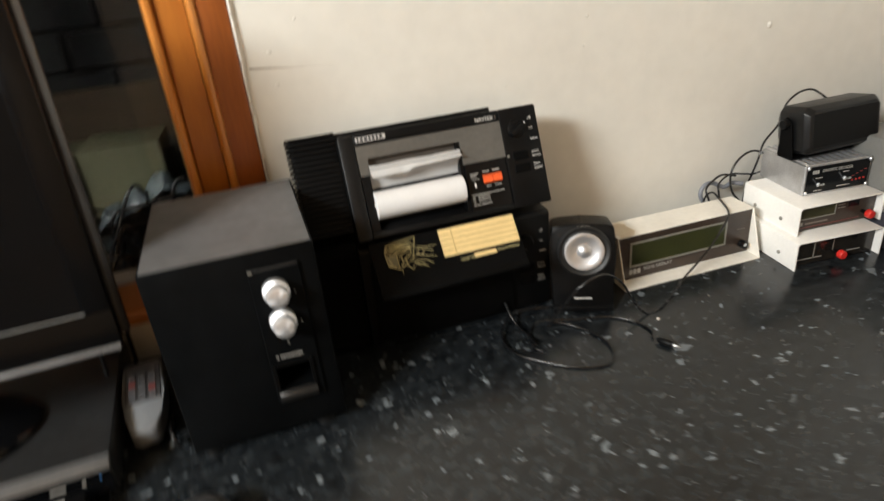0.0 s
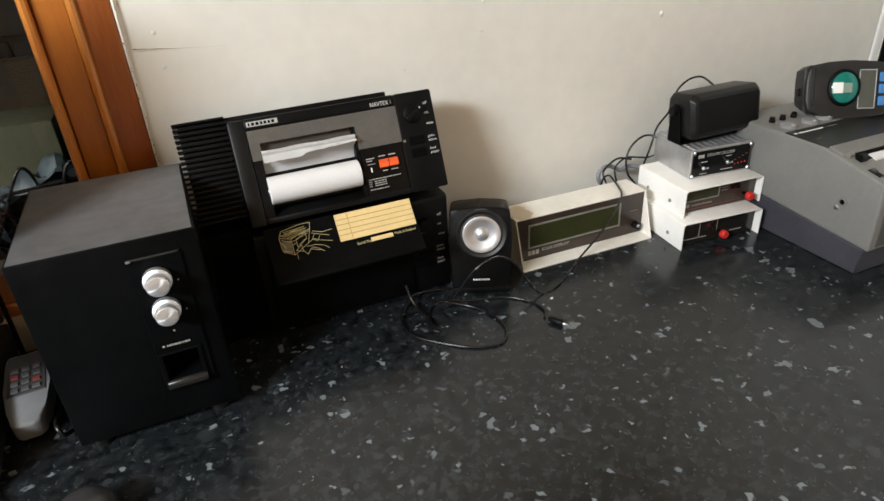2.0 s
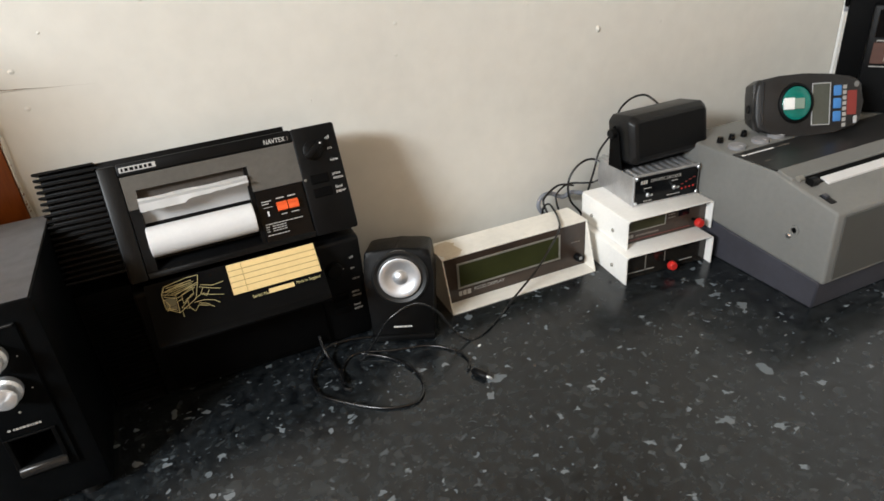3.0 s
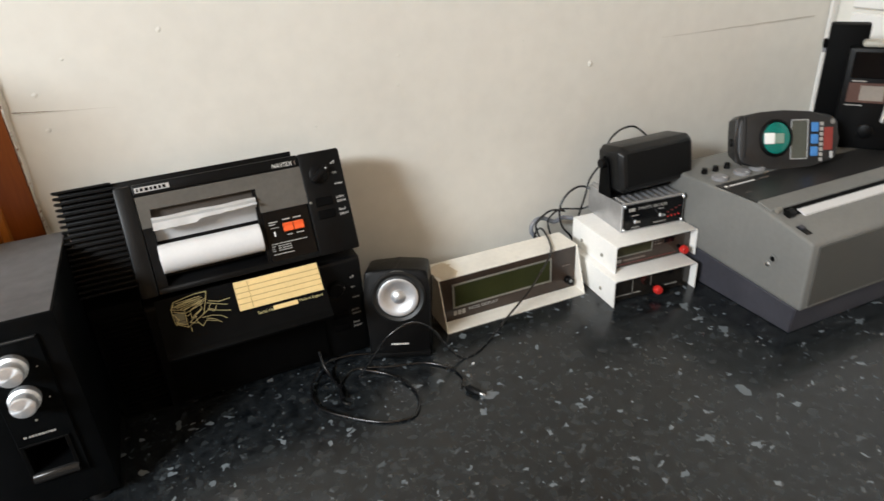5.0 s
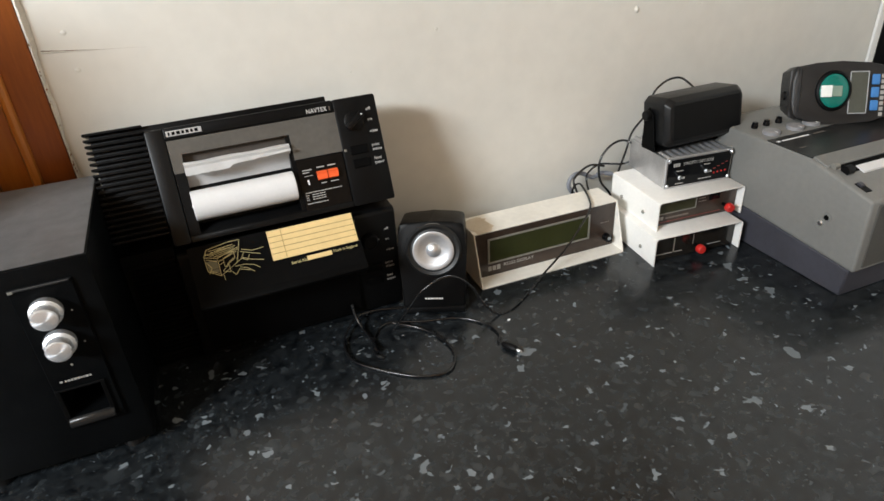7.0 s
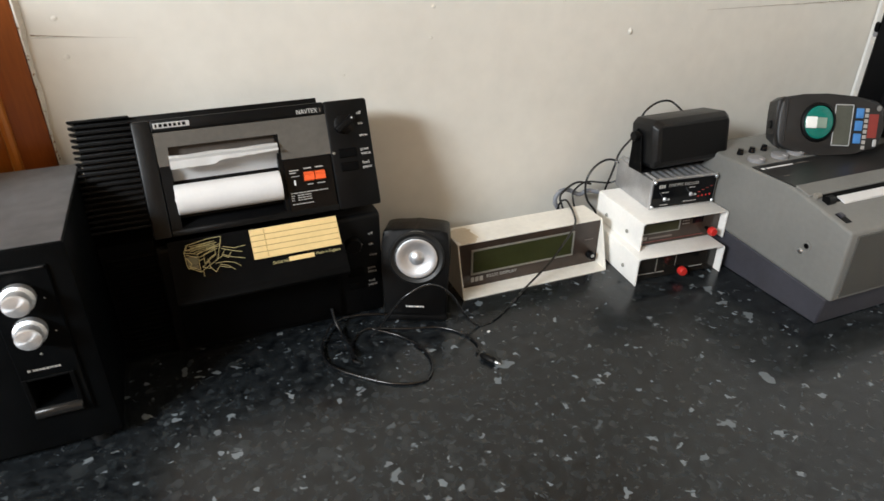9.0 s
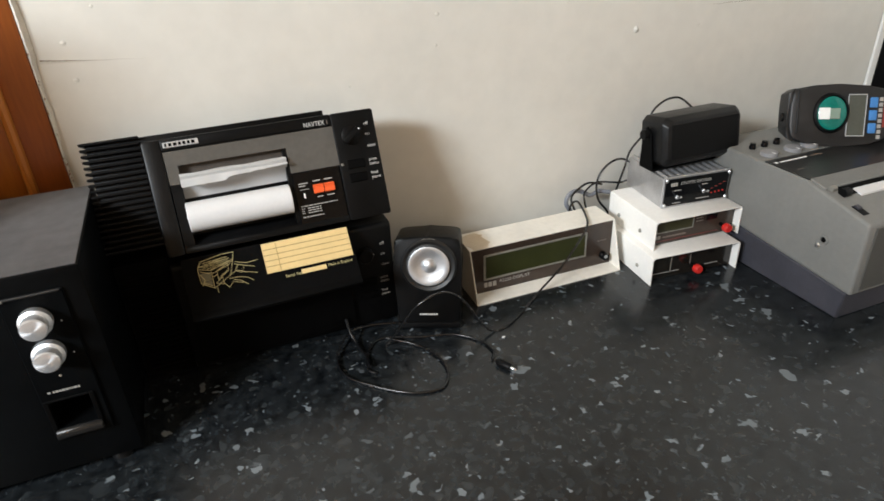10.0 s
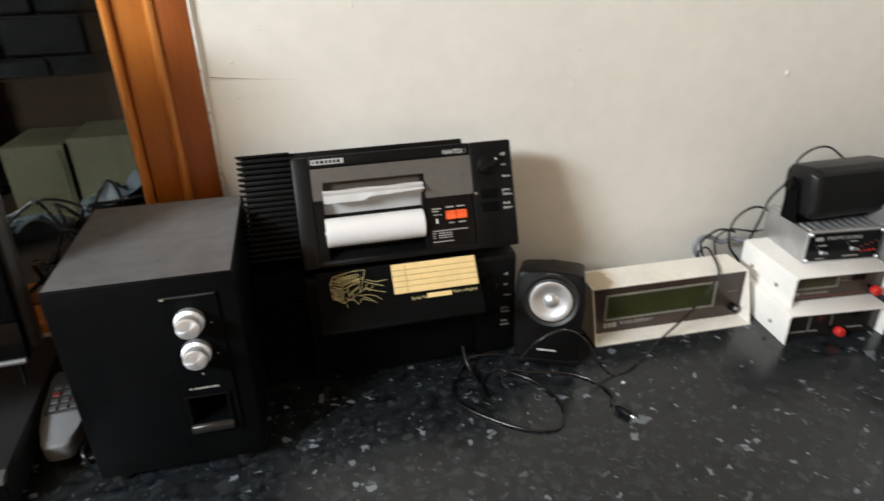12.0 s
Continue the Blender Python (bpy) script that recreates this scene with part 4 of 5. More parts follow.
# ---- synoptic decoder: an aluminium box with ribs ----
syn = thing("aluminium_decoder", pose(0.7440, -0.1520, HIGH_Z + DHT + 0.0002, 0, 0, -7.0), "ribbed aluminium decoder box with a black front", "instrument")
part("case", box(0.0, 0.1300, 0.0025, 0.1010, 0.0006, 0.0460, 0.0008, 1), ALU, syn)
for i in range(9):
    x = 0.006 + i * 0.0138
    part("rib", prism([(x, 0.0458), (x + 0.0012, 0.0492), (x + 0.0048, 0.0492), (x + 0.0060, 0.0458)], 0.003, 0.1005, axis="y"), ALU, syn)
part("front_rim", box(0.0, 0.1300, -0.0002, 0.0024, 0.0004, 0.0488, 0.0008, 1), ALU, syn)
part("front_panel", box(0.0030, 0.1270, -0.0014, -0.0002, 0.0035, 0.0455), BLACK_GLOSS, syn, "black printed panel")
for sx in (0.0040, 0.1260):
    for sz in (0.0050, 0.0445):
        screw("panel_screw", front(sx, -0.0013, sz), 0.0030, syn)
bars([(0.0130, 0.0165, 0.0370, 0.0055), (0.0175, 0.0210, 0.0370, 0.0055), (0.0220, 0.0255, 0.0370, 0.0055)], -0.0014, GREY_INK, syn, "maker_mark")
words("SYNOPTIC DECODER", 0.0068, 0.0320, -0.0015, 0.0372, GREY_INK, syn, wide=0.92)
for tx, tz in ((0.0270, 0.0165), (0.0790, 0.0200)):
    tg = part("toggle_nut", lathe([(0.0034, 0), (0.0034, 0.0018), (0.0026, 0.0024), (0, 0.0024)], front(tx, -0.0014, tz), 6), CHROME, syn, smooth=0)
    lever = part("toggle_lever", lathe([(0.0011, 0), (0.0017, 0.0090), (0.0013, 0.0102), (0, 0.0105)], front(0, 0, 0), 12), CHROME, tg)
    lever.matrix_basis = pose(tx, -0.0040, tz, -28)
bars(ragged(0.020, 0.034, 0.0270, 0.0015, 0.004, 0.001, 20) + ragged(0.020, 0.036, 0.0070, 0.0015, 0.004, 0.001, 21) + ragged(0.074, 0.086, 0.0310, 0.0015, 0.004, 0.001, 22) + ragged(0.066, 0.092, 0.0090, 0.0015, 0.004, 0.001, 23), -0.0014, GREY_INK, syn)
for i in range(4):
    part("red_lamp", lathe([(0.0016, 0), (0.0014, 0.0008), (0, 0.0012)], front(0.0960 + i * 0.0075, -0.0014, 0.0150 + 0.0004 * i), 12), RED, syn)
    bars([(0.0935 + i * 0.0078, 0.0985 + i * 0.0078, 0.0220 + i * 0.0026, 0.0013)], -0.0014, RED_DARK, syn)

for ob in syn.children_recursive:
    ob.data.transform(Matrix.Diagonal((0.85, 1, 1, 1)))
    ob.location.x *= 0.85

# ---- extension loudspeaker on its bracket ----
ext = thing("extension_speaker", pose(0.7450, -0.1570, HIGH_Z + DHT + 0.0494, 0, 0, 0.0), "black octagonal-edged extension loudspeaker on a bracket", "speaker")
EW, EH = 0.142, 0.072
bm = bmesh.new()
loops = []
for y, inset in ((0.0, 0.006), (0.009, 0.0), (0.052, 0.0), (0.070, 0.014)):
    c = 0.008
    ring = [(inset + c, inset), (EW - inset - c, inset), (EW - inset, inset + c), (EW - inset, EH - inset - c), (EW - inset - c, EH - inset), (inset + c, EH - inset), (inset, EH - inset - c), (inset, inset + c)]
    loops.append([bm.verts.new((x, y, z)) for x, z in ring])
for a, b in zip(loops, loops[1:]):
    for i in range(8):
        bm.faces.new((a[i], a[(i + 1) % 8], b[(i + 1) % 8], b[i]))
bm.faces.new(loops[0]), bm.faces.new(loops[-1])
bevelled(bm, bm.faces[:], 0.0016, 2)
cab = part("cabinet", bm, material("satin_black_cabinet", (0.0060, 0.0062, 0.0066), 0.38, spec=0.3, vary=0.2, scale=40, bump=0.1, bump_scale=1200), ext)
cab.matrix_basis = pose(0.001, 0.010, 0.0115, -9)
part("front_plate", box(0.0105, EW - 0.0105, -0.0008, 0.0002, 0.0105, EH - 0.0105, 0.0004, 1), BLACK, cab, "smooth black front")
bm = bmesh.new()
box(-0.004, EW + 0.006, 0.031, 0.061, 0.0005, 0.0035, 0.0008, 1, bm=bm)
prism([(0.031, 0.003), (0.061, 0.003), (0.060, 0.056), (0.052, 0.064), (0.042, 0.056)], -0.0045, -0.0018, 0.0006, 1, bm=bm)
prism([(0.031, 0.003), (0.061, 0.003), (0.060, 0.056), (0.052, 0.064), (0.042, 0.056)], EW + 0.0038, EW + 0.0065, 0.0006, 1, bm=bm)
part("bracket", bm, BLACK_MATT, ext, "black steel U bracket")
for bx, s in ((-0.0045, -90), (EW + 0.0065, 90)):
    part("thumb_screw", lathe([(0, 0), (0.0075, 0), (0.0075, 0.006), (0.0065, 0.0075), (0, 0.0075)], pose(bx, 0.051, 0.053, 0, s, 0), 14), BLACK, ext)

# ---- grey chart recorder ----
rec = thing("chart_recorder", pose(0.858, -0.380, TOP, 0, 0, -0.5), "large grey sloping chart recorder on a slate base", "recorder")
RW = 0.425
part("base", prism([(0.005, 0.0), (0.002, 0.0410), (0.272, 0.063), (0.272, 0.0)], 0.003, RW - 0.004, 0.002, 1), GREY_DARK, rec, "slate-grey base")
part("case", prism([(-0.006, 0.0415), (-0.005, 0.1430), (0.093, 0.1660), (0.275, 0.1660), (0.275, 0.0635)], 0.0, RW, 0.0045, 3), GREY_CASE, rec)


def top_z(y):
    """Height of the case's upper surface at a depth."""
    return 0.1442 + (y / 0.093) * 0.0218 if y < 0.093 else 0.166


def on_top(name, x0, x1, y0, y1, lift, mat, sink=0.004, label="", r=0.0):
    return part(name, prism([(y0, top_z(y0) - sink), (y0, top_z(y0) + lift), (y1, top_z(y1) + lift), (y1, top_z(y1) - sink)], x0, x1, r, 1), mat, rec, label)


on_top("control_panel", 0.003, RW - 0.003, 0.0925, 0.166, 0.0012, PANEL_GREY, label="black control panel")
for kx in (0.027, 0.0495, 0.073):
    part("terminal", lathe([(0.0048, 0), (0.0048, 0.004), (0.0040, 0.0055), (0.0040, 0.0088), (0, 0.0092)], pose(kx, 0.214, top_z(0.214) - 0.0002), 16), BLACK_GLOSS, rec, "black terminal knob")
for kx, ky in ((0.029, 0.1845), (0.0735, 0.1840), (0.108, 0.187)):
    dial = part("dial", lathe([(0.0122, 0), (0.0122, 0.0046), (0.0112, 0.0054), (0.0060, 0.0056), (0, 0.0056)], pose(kx, ky, top_z(ky) - 0.0004), 32), PALE_PLASTIC, rec, "flat pale grey dial")
    part("dial_mark", box(kx - 0.0005, kx + 0.0005, ky - 0.0105, ky - 0.005, top_z(ky) + 0.0050, top_z(ky) + 0.0055), WHITE_INK, dial)
bm = bmesh.new()
for i in range(11):
    box(0.0170 + i * 0.0045, 0.0208 + i * 0.0045, 0.1520, 0.1550, top_z(0.153) + 0.0008, top_z(0.153) + 0.0016, bm=bm)
box(0.0080, 0.0130, 0.1518, 0.1558, top_z(0.153) + 0.0008, top_z(0.153) + 0.0016, bm=bm)
part("maker_mark", bm, WHITE_INK, rec)
bars_bm = bmesh.new()
for i in range(5):
    box(0.075 + i * 0.0042, 0.0782 + i * 0.0042, 0.1525, 0.1548, top_z(0.153) + 0.0008, top_z(0.153) + 0.0014, bm=bars_bm)
part("small_print", bars_bm, FAINT_INK, rec)
part("small_print", box(0.017, 0.027, 0.1225, 0.1243, top_z(0.123) + 0.0008, top_z(0.123) + 0.0014), FAINT_INK, rec)
on_top("pen_cover", 0.004, RW - 0.004, 0.0680, 0.0918, 0.0030, GREY_CASE, label="grey cover bar over the chart", r=0.0012)
on_top("chart_slot", 0.022, RW - 0.010, 0.0510, 0.0676, 0.0008, BLACK_MATT, label="dark chart slot")
on_top("chart_paper", 0.042, RW - 0.012, 0.0445, 0.0580, 0.0024, PAPER, label="strip of white chart paper")
part("roller_knob", lathe([(0, 0), (0.0062, 0), (0.0062, 0.011), (0.005, 0.013), (0, 0.013)], Matrix.Translation((0.016, 0.0525, top_z(0.0525) + 0.0035)) @ pose(0, 0, 0, 0, 90, 0), 20), BLACK, rec, "black roller knob")
part("roller_end", lathe([(0, 0), (0.0042, 0), (0.0042, 0.008), (0, 0.009)], Matrix.Translation((0.010, 0.0650, top_z(0.065) + 0.0025)) @ pose(0, 0, 0, 0, 90, 0), 20), PEWTER, rec)
on_top("slide_switch", 0.0090, 0.0185, 0.0130, 0.0310, 0.0010, BLACK, label="black slide switch")
on_top("slide_knob", 0.0105, 0.0170, 0.0225, 0.0290, 0.0035, GREY_DARK)
part("dark_fascia", box(0.0120, RW - 0.003, -0.0070, -0.0040, 0.0475, 0.1375, 0.0010, 1), material("dark_grey_fascia", (0.075, 0.075, 0.069), 0.5, vary=0.08, bump=0.2, bump_scale=700), rec, "darker grey front fascia")
part("side_socket", lathe([(0.0070, 0), (0.0066, 0.0012), (0.0042, 0.0016), (0.0038, -0.003), (0, -0.003)], pose(-0.0001, 0.048, 0.099, 0, -90, 0), 24), GREY_CASE, rec)
part("socket_hole", lathe([(0.0036, 0), (0.0036, 0.0004), (0, 0.0004)], pose(-0.0004, 0.048, 0.099, 0, -90, 0), 20), BLACK_MATT, rec)
# chrome disc stands in for the highlight in the socket's dimple
screw("case_screw_and_glint", pose(-0.0002, 0.0545, 0.0885, 0, -90, 0), 0.0038, rec, CHROME, "bright disc drawn for the highlight beside the socket")

# ---- handheld direction finder lying on the recorder ----
df = thing("direction_finder", pose(0.9224, -0.1787, TOP + 0.1667, -20, 0, -29) @ Matrix.Diagonal((0.794, 0.85, 0.95, 1)), "charcoal handheld direction finder with a green compass", "instrument")
DL, DH = 0.205, 0.088
outline = [(0.006, 0.008), (0.020, 0.002), (0.060, -0.003), (0.110, -0.004), (0.160, 0.000), (0.190, 0.004), (0.203, 0.014), (0.205, 0.044), (0.203, 0.072), (0.188, 0.082), (0.150, 0.087), (0.100, 0.090), (0.055, 0.088), (0.018, 0.084), (0.006, 0.078), (0.0, 0.060), (0.0, 0.026)]
case = part("case", prism([(x, z + 0.005) for x, z in outline], 0.0, 0.042, 0.007, 3, axis="y"), CHARCOAL, df)
cap = part("end_cap", prism([(-0.0015, 0.012), (0.026, 0.0065), (0.028, 0.008), (0.028, 0.088), (0.026, 0.0895), (-0.0015, 0.082), (-0.004, 0.066), (-0.004, 0.030)], 0.003, 0.040, 0.004, 2, axis="y"), CHARCOAL, df, "moulded end cap")
for v in [*case.data.vertices, *cap.data.vertices]:
    if v.co.z < 0.03:
        v.co.z += 0.34 * max(0.0, v.co.y)
for v in case.data.vertices:
    if v.co.x < 0.06:
        v.co.x = 0.0165 + v.co.x * 0.725
for v in cap.data.vertices:
    v.co.x = 0.0150 + v.co.x * 0.45
part("end_stud", lathe([(0, 0), (0.007, 0), (0.006, 0.004), (0, 0.004)], pose(0.0140, 0.02, 0.046, 0, -90, 0), 16), BLACK, df)
part("ridge", box(0.0290, 0.0325, -0.002, 0.012, 0.020, 0.086, 0.001, 1), CHARCOAL, df)
part("lens_ring", lathe([(0.0310, 0), (0.0300, 0.005), (0.0270, 0.0072), (0.0250, 0.004), (0, 0.004)], front(0.0880, 0.001, 0.0510), 48), BLACK, df, "raised black bezel")
part("compass_disc", lathe([(0.0252, 0.004), (0.022, 0.0062), (0.013, 0.0074), (0, 0.0078)], front(0.0880, 0.0, 0.0510), 48), GREEN, df, "green glass compass disc")
# white block carries the prism's bright reflection in its colour
pr = part("prism_facet", box(0.0640, 0.0825, -0.0105, -0.0060, 0.0415, 0.0590, 0.0008, 1), PRISM, df, "prism facet, its bright reflection put in the colour")
part("prism_facet", box(0.0828, 0.1000, -0.0098, -0.0060, 0.0420, 0.0580, 0.0008, 1), PRISM_GREY, df)
bm = bmesh.new()
for b in ((0.1155, 0.1475, 0.0780, 0.0795), (0.1155, 0.1475, 0.0160, 0.0175), (0.1155, 0.1168, 0.0175, 0.0780), (0.1462, 0.1475, 0.0175, 0.0780)):
    box(b[0], b[1], -0.0022, 0.0006, b[2], b[3], 0.0007, 1, bm=bm)
part("window_frame", bm, SILVER, df, "silver display frame")
part("lcd", box(0.1166, 0.1464, -0.0010, 0.0004, 0.0173, 0.0782), LCD_GREY, df, "grey LCD window")
for z in (0.0205, 0.0400, 0.0590):
    part("key", box(0.1525, 0.1660, -0.0030, 0.0004, z, z + 0.0155, 0.0016, 2), BLUE, df, "blue rubber key")
bars([(0.1690, 0.1755, 0.0150 + i * 0.0081, 0.0056) for i in range(8)], 0.0002, GREY_INK, df, "printed_name")
part("red_panel", box(0.1768, 0.1930, -0.0004, 0.0004, 0.030, 0.066), RED_DARK, df, "dark red panel")
part("round_key", lathe([(0.0045, 0), (0.0040, 0.0014), (0, 0.0016)], front(0.1920, 0.0004, 0.075), 20), GREY_MID, df)
part("slide_key", box(0.1880, 0.1945, -0.002, 0.0006, 0.0165, 0.0280, 0.0012, 1), SILVER, df)

# ---- tall black radio standing behind, on the recorder ----
rad = thing("black_radio", pose(1.150, -0.192, TOP + 0.1667, 0, 0, -54), "tall black radio with a battery pack, on the recorder", "radio")
part("body", box(-0.012, 0.078, 0.0, 0.0295, 0.0, 0.160, 0.004, 2), BLACK, rad)
part("tall_pack", box(-0.044, 0.012, 0.030, 0.064, 0.0, 0.190, 0.003, 2), BLACK_MATT, rad, "taller black pack")
part("clip", box(-0.0505, -0.0435, 0.036, 0.056, 0.152, 0.165, 0.002, 1), BLACK_MATT, rad)
part("clip_pin", box(-0.0500, -0.0440, 0.040, 0.050, 0.1445, 0.1515, 0.001, 1), PALE_PLASTIC, rad)
part("window", box(-0.004, 0.046, -0.0012, 0.0006, 0.114, 0.154, 0.0008, 1), BLACK_GLOSS, rad, "gloss black window")
part("badge", box(-0.003, 0.050, -0.0014, 0.0006, 0.076, 0.107, 0.0005, 1), material("brown_label", (0.085, 0.040, 0.030), 0.45, vary=0.15), rad, "brown printed label")
part("badge_panel", box(0.014, 0.047, -0.0022, -0.0013, 0.080, 0.103), material("pale_label_patch", (0.26, 0.23, 0.20), 0.4, vary=0.1), rad)
bars([(-0.003, 0.021, 0.0715, 0.0016), (0.000, 0.020, 0.1095, 0.0018)], 0.0, GREY_INK, rad)
part("side_strip", prism([(0.0500, 0.048), (0.0545, 0.046), (0.0610, 0.150), (0.0565, 0.152)], -0.0045, 0.0006, 0.0008, 1, axis="y"), material("pale_plastic_strip", (0.55, 0.55, 0.53), 0.4, vary=0.06), rad, "pale edge strip")
part("round_switch", lathe([(0.012, 0), (0.0115, 0.002), (0.010, 0.003), (0, 0.0032)], front(0.034, 0.0005, 0.030), 28), BLACK, rad)
part("pale_cap", box(0.004, 0.058, 0.003, 0.027, 0.1602, 0.1700, 0.004, 3), material("pale_stone_plastic", (0.40, 0.39, 0.34), 0.5, vary=0.08), rad, "pale grey cap on the radio")

# ---- cables ----
def cable(name, points, r, label, mat=CABLE, group="cables"):
    ob = part(name, tube(points, r, 8, 7), mat, smooth=80)
    return tagged(ob, label, "cable", group)


Z = TOP + 0.0022
jack = cable("speaker_cable", [(0.412, -0.262, Z), (0.421, -0.245, Z), (0.414, -0.218, Z), (0.388, -0.192, Z), (0.345, -0.178, Z), (0.300, -0.160, Z), (0.276, -0.178, Z), (0.265, -0.212, Z), (0.272, -0.226, Z)], 0.0017, "thin black speaker cable lying on the worktop")
plug = thing("jack_plug", pose(0.4140, -0.268, TOP + 0.0046, 0, 0, 0), "black jack plug with a bright metal tip", "plug")
turn = pose(0, 0, 0, 90, 0, 28)
part("sleeve", lathe([(0, 0), (0.0020, 0), (0.0044, 0.004), (0.0046, 0.020), (0.0036, 0.022), (0, 0.022)], turn, 18), BLACK, plug)
part("tip", lathe([(0.0017, 0.0221), (0.0017, 0.0260), (0.0013, 0.0268), (0.0017, 0.0280), (0.0006, 0.0300), (0, 0.0300)], turn, 14), CHROME, plug, "bright metal tip")
cable("coiled_lead", [(0.305, -0.168, Z + 0.004), (0.336, -0.192, Z), (0.353, -0.230, Z), (0.352, -0.262, Z), (0.334, -0.284, Z), (0.300, -0.277, Z), (0.262, -0.246, Z), (0.236, -0.212, Z), (0.237, -0.172, Z + 0.002), (0.262, -0.138, Z + 0.006), (0.292, -0.130, Z + 0.004), (0.330, -0.135, Z)], 0.0018, "looped black lead on the worktop")
cable("short_lead", [(0.262, -0.128, TOP + 0.024), (0.262, -0.142, TOP + 0.014), (0.266, -0.160, Z + 0.001), (0.270, -0.186, Z), (0.268, -0.214, Z + 0.0035)], 0.0022, "stub of black lead curving up")
cable("display_lead", [(0.300, -0.178, Z), (0.318, -0.188, TOP + 0.032), (0.339, -0.200, TOP + 0.067), (0.372, -0.205, TOP + 0.080), (0.399, -0.205, TOP + 0.061), (0.419, -0.206, TOP + 0.026), (0.440, -0.208, Z), (0.466, -0.203, Z), (0.500, -0.182, Z), (0.536, -0.158, TOP + 0.006), (0.578, -0.150, TOP + 0.034), (0.600, -0.145, TOP + 0.054), (0.622, -0.137, TOP + 0.073), (0.636, -0.124, TOP + 0.0800), (0.648, -0.102, TOP + 0.0795), (0.658, -0.078, TOP + 0.0795), (0.660, -0.058, TOP + 0.084), (0.658, -0.044, TOP + 0.070), (0.66, -0.035, TOP + 0.03), (0.665, -0.03, Z)], 0.0016, "thin black lead running over the display unit")
cable("device_lead", [(0.762, -0.063, TOP + 0.128), (0.750, -0.045, TOP + 0.134), (0.729, -0.045, TOP + 0.133), (0.712, -0.043, TOP + 0.118), (0.704, -0.045, TOP + 0.098), (0.708, -0.048, TOP + 0.072), (0.728, -0.050, TOP + 0.042), (0.72, -0.04, Z)], 0.0018, "black lead hanging behind the stacked boxes")
cable("device_lead", [(0.770, -0.063, TOP + 0.108), (0.752, -0.045, TOP + 0.094), (0.736, -0.043, TOP + 0.096), (0.707, -0.040, TOP + 0.100), (0.685, -0.042, TOP + 0.089), (0.681, -0.048, TOP + 0.076), (0.690, -0.045, TOP + 0.050), (0.70, -0.035, Z)], 0.0016, "black lead hanging behind the stacked boxes")
cable("device_lead", [(0.714, -0.046, TOP + 0.098), (0.696, -0.038, TOP + 0.101), (0.678, -0.040, TOP + 0.098), (0.659, -0.044, TOP + 0.086), (0.660, -0.050, TOP + 0.070), (0.672, -0.044, TOP + 0.050), (0.68, -0.03, Z)], 0.0018, "black lead looped behind the display unit")
cable("grey_lead", [(0.732, -0.044, TOP + 0.080), (0.716, -0.036, TOP + 0.082), (0.700, -0.036, TOP + 0.078), (0.678, -0.034, TOP + 0.089), (0.660, -0.036, TOP + 0.087), (0.655, -0.036, TOP + 0.072), (0.668, -0.034, TOP + 0.050), (0.69, -0.03, Z)], 0.0036, "grey lead looped behind the stacked boxes", CABLE_GREY)
cable("loudspeaker_lead", [(0.856, -0.082, TOP + 0.200), (0.852, -0.055, TOP + 0.214), (0.842, -0.045, TOP + 0.220), (0.818, -0.045, TOP + 0.218), (0.797, -0.045, TOP + 0.203), (0.787, -0.045, TOP + 0.172), (0.762, -0.046, TOP + 0.146), (0.750, -0.050, TOP + 0.118), (0.742, -0.04, TOP + 0.06), (0.75, -0.03, Z)], 0.0017, "thin black loudspeaker lead arching over the stack")

# ---- crumb of paper on the worktop ----
crumb = prism([(-0.0028, -0.0012), (0.0004, -0.0020), (0.0030, -0.0002), (0.0012, 0.0018), (-0.0020, 0.0014)], 0.0, 0.0011, 0.0003, 1, axis="z")
scrap = part("paper_crumb", crumb, PAPER)
scrap.matrix_world = pose(0.447, -0.224, TOP + 0.0002, 0, 0, 20)
tagged(scrap, "tiny white crumb of paper on the worktop", "crumb")

# ---- monitor on a flat computer case ----
pc = thing("desktop_case", pose(-0.238, -0.262, TOP, 0, 0, 3), "flat black desktop case under the monitor", "computer")
part("body", box(-0.42, 0.0, 0.004, 0.290, 0.006, 0.049, 0.002, 2), material("dusty_black_steel", (0.0165, 0.0172, 0.0180), 0.42, spec=0.3, vary=0.3, scale=12, bump=0.1, bump_scale=900), pc)
part("front_strip", prism([(0.0038, 0.0420), (-0.0045, 0.0430), (-0.0050, 0.0460), (-0.0010, 0.0504), (0.0110, 0.0508), (0.0115, 0.0492)], -0.42, 0.001, 0.0006, 1), DARK_TRIM, pc, "dull silver front edge")
part("front_face", box(-0.418, -0.002, 0.0005, 0.0038, 0.007, 0.0425, 0.0008, 1), BLACK_GLOSS, pc)
for b in ((-0.060, -0.045, 0.030, 0.003), (-0.030, -0.026, 0.030, 0.003), (-0.120, -0.095, 0.026, 0.006)):
    bars([b], 0.0005, GREY_INK, pc)
part("status_light", lathe([(0.0013, 0), (0.0010, 0.0005), (0, 0.0006)], front(-0.012, 0.0005, 0.031), 10), BLUE, pc)
for fx in (-0.40, -0.02):
    for fy in (0.02, 0.27):
        part("foot", lathe([(0, 0), (0.009, 0), (0.009, 0.0062), (0, 0.0062)], pose(fx, fy, 0), 16), RUBBER, pc)

